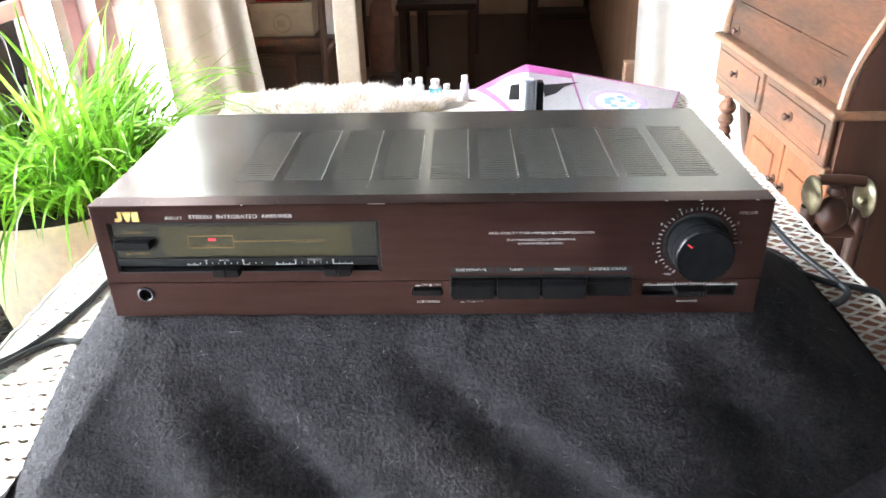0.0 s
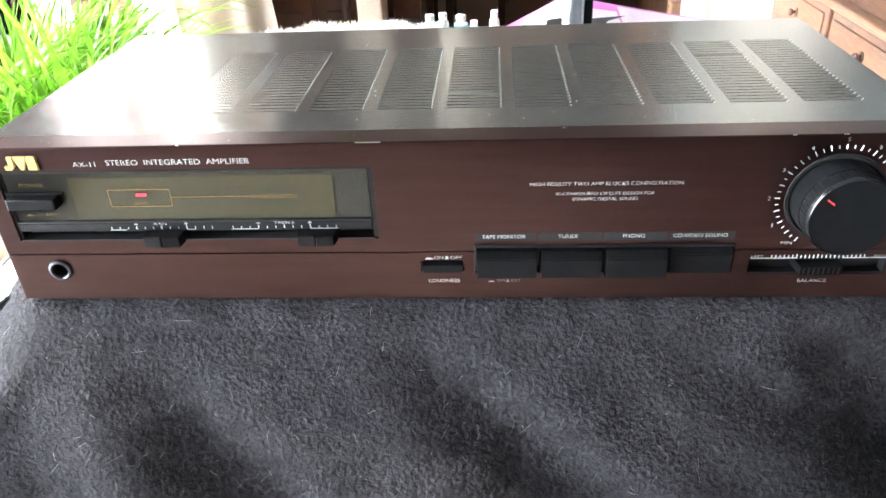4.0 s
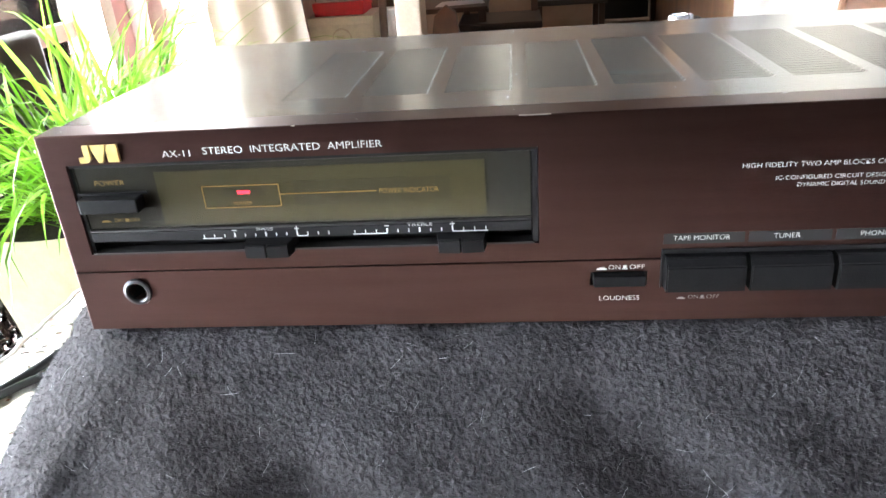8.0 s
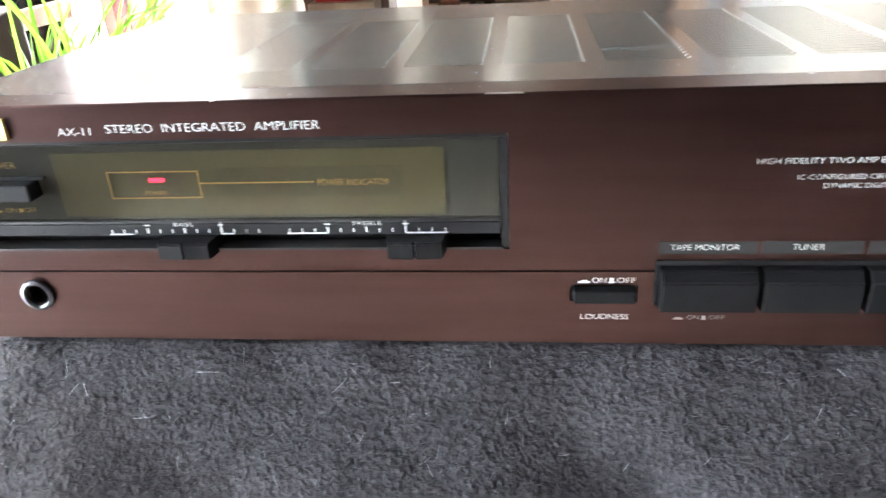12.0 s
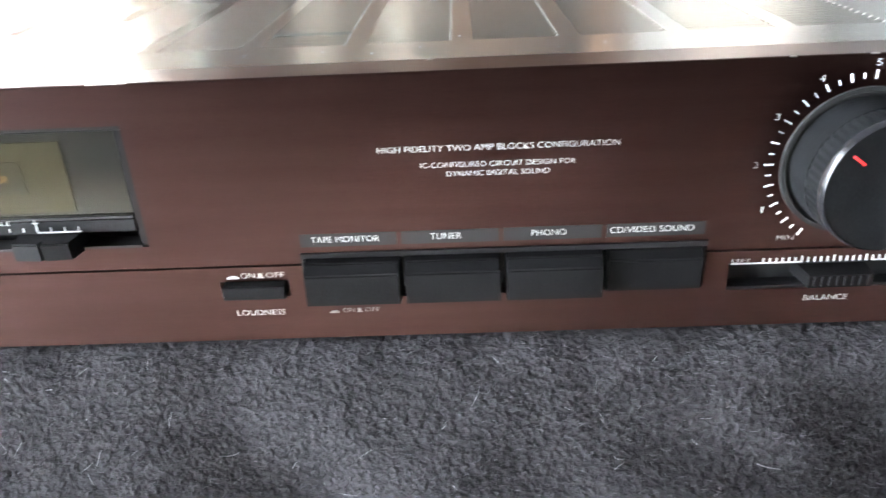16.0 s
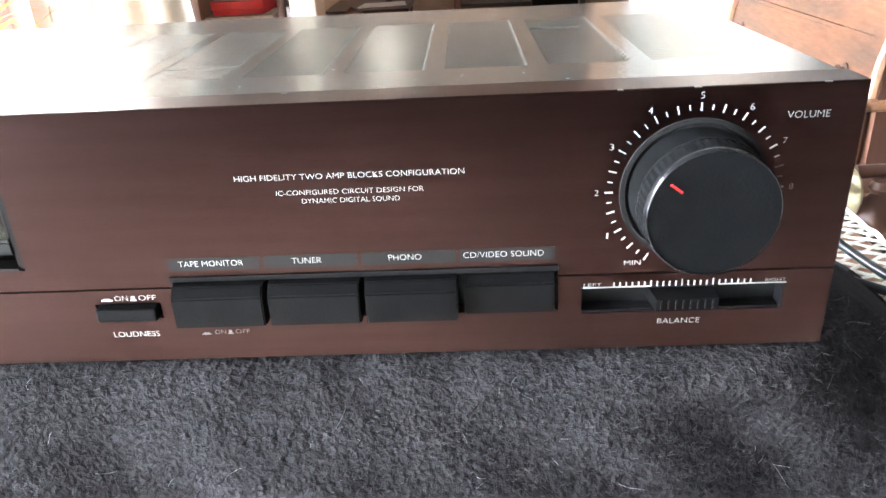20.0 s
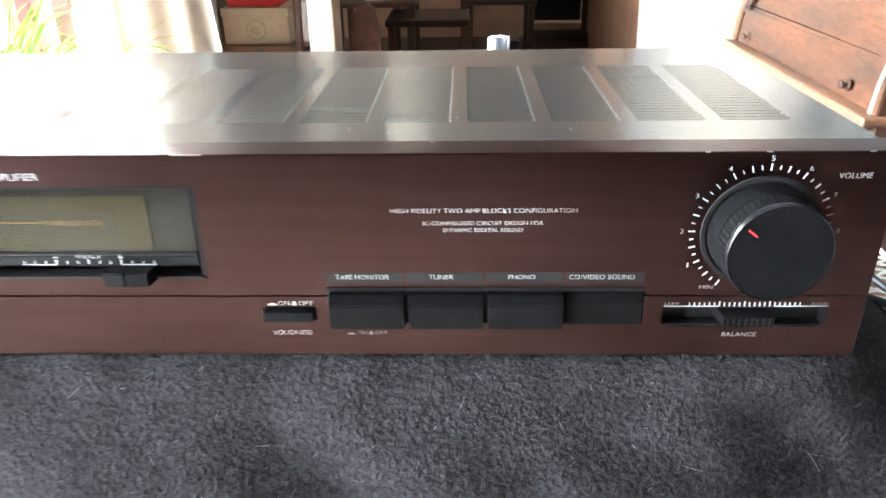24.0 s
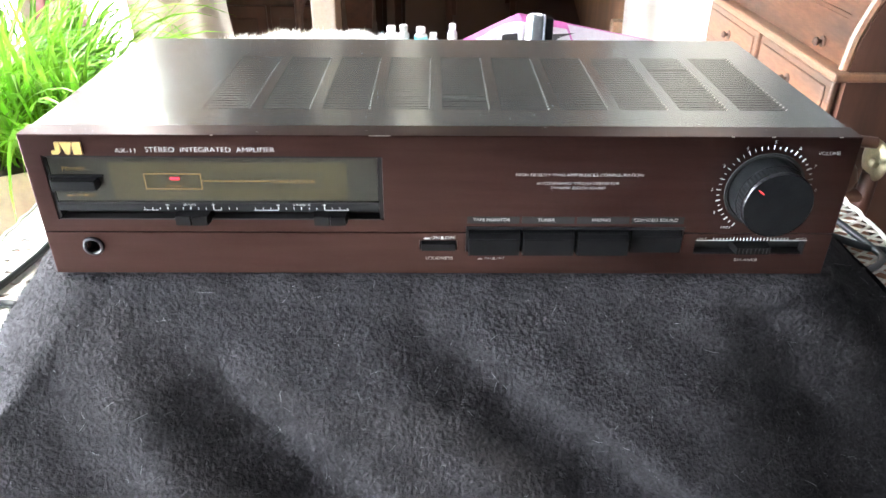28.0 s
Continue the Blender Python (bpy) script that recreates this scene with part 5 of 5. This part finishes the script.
bottle(-0.082, 0.955, 0.044, 0.0105, "white plastic bottle with an aqua label", True)
bottle(-0.060, 0.955, 0.046, 0.0095, "white plastic bottle with a white cap")
bottle(-0.030, 0.960, 0.041, 0.0115, "squat white plastic bottle", True)
bottle(-0.008, 0.950, 0.034, 0.0085, "small white plastic bottle", True)
bottle(0.026, 0.960, 0.047, 0.0085, "slim white plastic bottle with a round cap")


def magazine():
    t = thing("brochure", 0.26, 0.9, TABLE + 0.002, "glossy white and magenta brochure with a raised back edge", "brochure")

    def on(s, q, up):
        x = (0.125 + 0.245 * s) * (1 - q) + (0.044 + 0.398 * s) * q
        peak = (x - 0.020) / 0.122 if x < 0.142 else 1 - (x - 0.142) / 0.310
        return (x, 0.79 + 0.19 * q, TABLE + 0.004 + 0.060 * max(0.02, min(1, peak)) * q ** 1.15 + up)

    def sheet(s0, s1, q0, q1, up, name, material, label=""):
        bm = bmesh.new()
        g = [[bm.verts.new(on(s0 + (s1 - s0) * i / 24, q0 + (q1 - q0) * j / 12, up)) for i in range(25)] for j in range(13)]
        for a, b in zip(g, g[1:]):
            for i in range(24):
                bm.faces.new((a[i], a[i + 1], b[i + 1], b[i]))
        bmesh.ops.solidify(bm, geom=bm.faces[:], thickness=0.0008)
        part(name, bm, material, t, label)

    def disc(s, q, r, up, name, material):
        bm = bmesh.new()
        bm.faces.new([bm.verts.new(on(s + r * math.cos(2 * math.pi * k / 28), q + r * 1.6 * math.sin(2 * math.pi * k / 28), up)) for k in range(28)])
        part(name, bm, material, t)

    sheet(0, 1, 0, 1, 0.0, "cover", PINK, "magenta cover")
    sheet(0.03, 0.455, 0.02, 0.86, 0.0015, "page", PAPER)
    sheet(0.465, 0.99, 0.02, 0.955, 0.0015, "page", PAPER)
    disc(0.68, 0.45, 0.17, 0.0022, "printed_ring", mat("pale_lilac_print", (0.62, 0.50, 0.78), 0.4))
    disc(0.68, 0.45, 0.13, 0.0026, "printed_disc", PAPER)
    # Black patches put the shade of the gaps under the raised edge into colour
    patch = mat("gap_shade_black", (0.010, 0.009, 0.010), 0.4, coat=0.2)
    for pts in (((0.285, 0.67), (0.49, 0.80), (0.40, 0.68), (0.34, 0.55), (0.26, 0.47)), ((0.13, 0.74), (0.19, 0.68), (0.14, 0.43), (0.06, 0.48))):
        bm = bmesh.new()
        bm.faces.new([bm.verts.new(on(a, b, 0.0024)) for a, b in pts])
        part("gap_shade_patch", bm, patch, t)
    # White loop drawn on the sheet in place of the page's curl
    bm = bmesh.new()
    for k in range(28):
        a, b = 2 * math.pi * k / 28, 2 * math.pi * (k + 1) / 28
        bm.faces.new([bm.verts.new(on(0.145 + r * 0.085 * math.cos(c), 0.80 + r * 0.085 * math.sin(c), 0.0036)) for c, r in ((a, 1), (b, 1), (b, 0.66), (a, 0.66))])
    part("page_curl_loop", bm, PAPER, t)
    rnd = random.Random(2)
    for k in range(9):
        a = 2 * math.pi * k / 9
        disc(0.68 + 0.08 * math.cos(a) * rnd.uniform(0.4, 1.1), 0.45 + 0.13 * math.sin(a) * rnd.uniform(0.4, 1.1), 0.022, 0.0030, "printed_spot", BLUE)


magazine()

t = thing("metal_stand", 0.10, 0.39, TABLE + 0.002, "small metal stand with a bright steel tube and a black bracket", "stand")
z = TABLE + 0.002
part("base", lathe([(0.045, z), (0.045, z + 0.006), (0.040, z + 0.009), (0.010, z + 0.011)], (0.098, 0.39, 0), "z", 32), BLACK, t, smooth=True)
part("tube", lathe([(0.0085, z + 0.011), (0.0085, z + 0.188), (0.0080, z + 0.1935), (0.0065, z + 0.1945), (0.0060, z + 0.190), (0.0005, z + 0.190)], (0.0945, 0.385, 0), "z", 28), CHROME, t, "bright steel tube", smooth=True)
part("bracket", box(0.1045, 0.1125, 0.380, 0.394, z + 0.011, z + 0.1915, 0.0015), BLACK, t, "flat black bracket")
part("clip", box(0.1025, 0.1045, 0.378, 0.386, z + 0.150, z + 0.195, 0.0006), CHROME, t)

# ---------- chairs round the table ----------


def wicker_chair():
    t = thing("wicker_chair", -0.85, 0.64, 0, "dark brown wicker chair with a leather-covered top rail", "chair")
    x = -0.80
    part("seat", box(-0.795, -0.440, 0.39, 0.89, 0.455, 0.500, 0.012, 3), WICKER, t, "woven dark seat")
    part("top_rail", box(x - 0.045, x - 0.002, 0.36, 0.92, 0.755, 0.905, 0.018, 3), LEATHER, t, "padded dark leather top rail", smooth=True)
    part("lower_rail", box(x - 0.03, x, 0.38, 0.90, 0.43, 0.47, 0.008), WICKER, t)
    for y in (0.37, 0.91):
        part("post", tube([(x - 0.02, y, 0), (x - 0.02, y, 0.80)], 0.016, 10), WICKER, t, smooth=True)
        part("leg", tube([(-0.47, y, 0), (-0.47, y, 0.47)], 0.016, 10), WICKER, t, smooth=True)
    k = 0
    y = 0.39
    while y < 0.895:
        pts = [(x - 0.012 + 0.006 * math.sin(z * 60 + (k % 2) * math.pi), y + 0.002 * math.sin(z * 31 + k), z) for z in [0.45 + 0.32 * i / 22 for i in range(23)]]
        part("strand", tube(pts, 0.0052, 6), WICKER, t, smooth=True)
        y += 0.0125
        k += 1
    for i in range(9):
        z = 0.50 + 0.032 * i
        part("weaver", tube([(x - 0.012 + 0.006 * math.sin(j * 0.95 + i * math.pi), 0.38 + 0.52 * j / 60, z) for j in range(61)], 0.0030, 6), WICKER, t, smooth=True)


wicker_chair()


def turned_chair():
    t = thing("turned_chair", 0.63, 0.70, 0, "wooden chair arm with brass discs and a turned bulb", "chair")
    disc = [(0.006, -0.010), (0.024, -0.007), (0.031, -0.003), (0.033, 0.0), (0.031, 0.003), (0.024, 0.005), (0.018, 0.003), (0.010, 0.010), (0.0005, 0.011)]
    for x, y in ((0.596, 0.702), (0.676, 0.690)):
        part("post", tube([(x, y, 0.0), (x, y, 0.64)], 0.013, 12), DESKSIDE, t, smooth=True)
        part("brass_disc", lathe(disc, (x, y, 0.660), "x", 32), BRASS, t, "tarnished brass disc", smooth=True)
    part("rail", tube(glide([(0.600, 0.700, 0.688), (0.635, 0.695, 0.690), (0.670, 0.690, 0.688)]), 0.009, 10), DESKSIDE, t, smooth=True)
    part("bulb", lathe([(0.006, 0.600), (0.011, 0.606), (0.022, 0.618), (0.026, 0.634), (0.020, 0.652), (0.009, 0.664), (0.015, 0.671), (0.010, 0.680)], (0.626, 0.685, 0), "z", 24), DESKSIDE, t, "turned wooden bulb", smooth=True)
    part("boss", lathe([(0.008, 0.0), (0.008, 0.006), (0.005, 0.010), (0.0005, 0.011)], (0.655, 0.662, 0.668), "front", 16), BRASS, t, smooth=True)
    part("lower_rail", tube([(0.598, 0.700, 0.598), (0.674, 0.690, 0.598)], 0.012, 10), DESKSIDE, t, smooth=True)
    part("seat", box(0.590, 0.720, 0.66, 0.82, 0.42, 0.45, 0.008), DESKSIDE, t)


turned_chair()
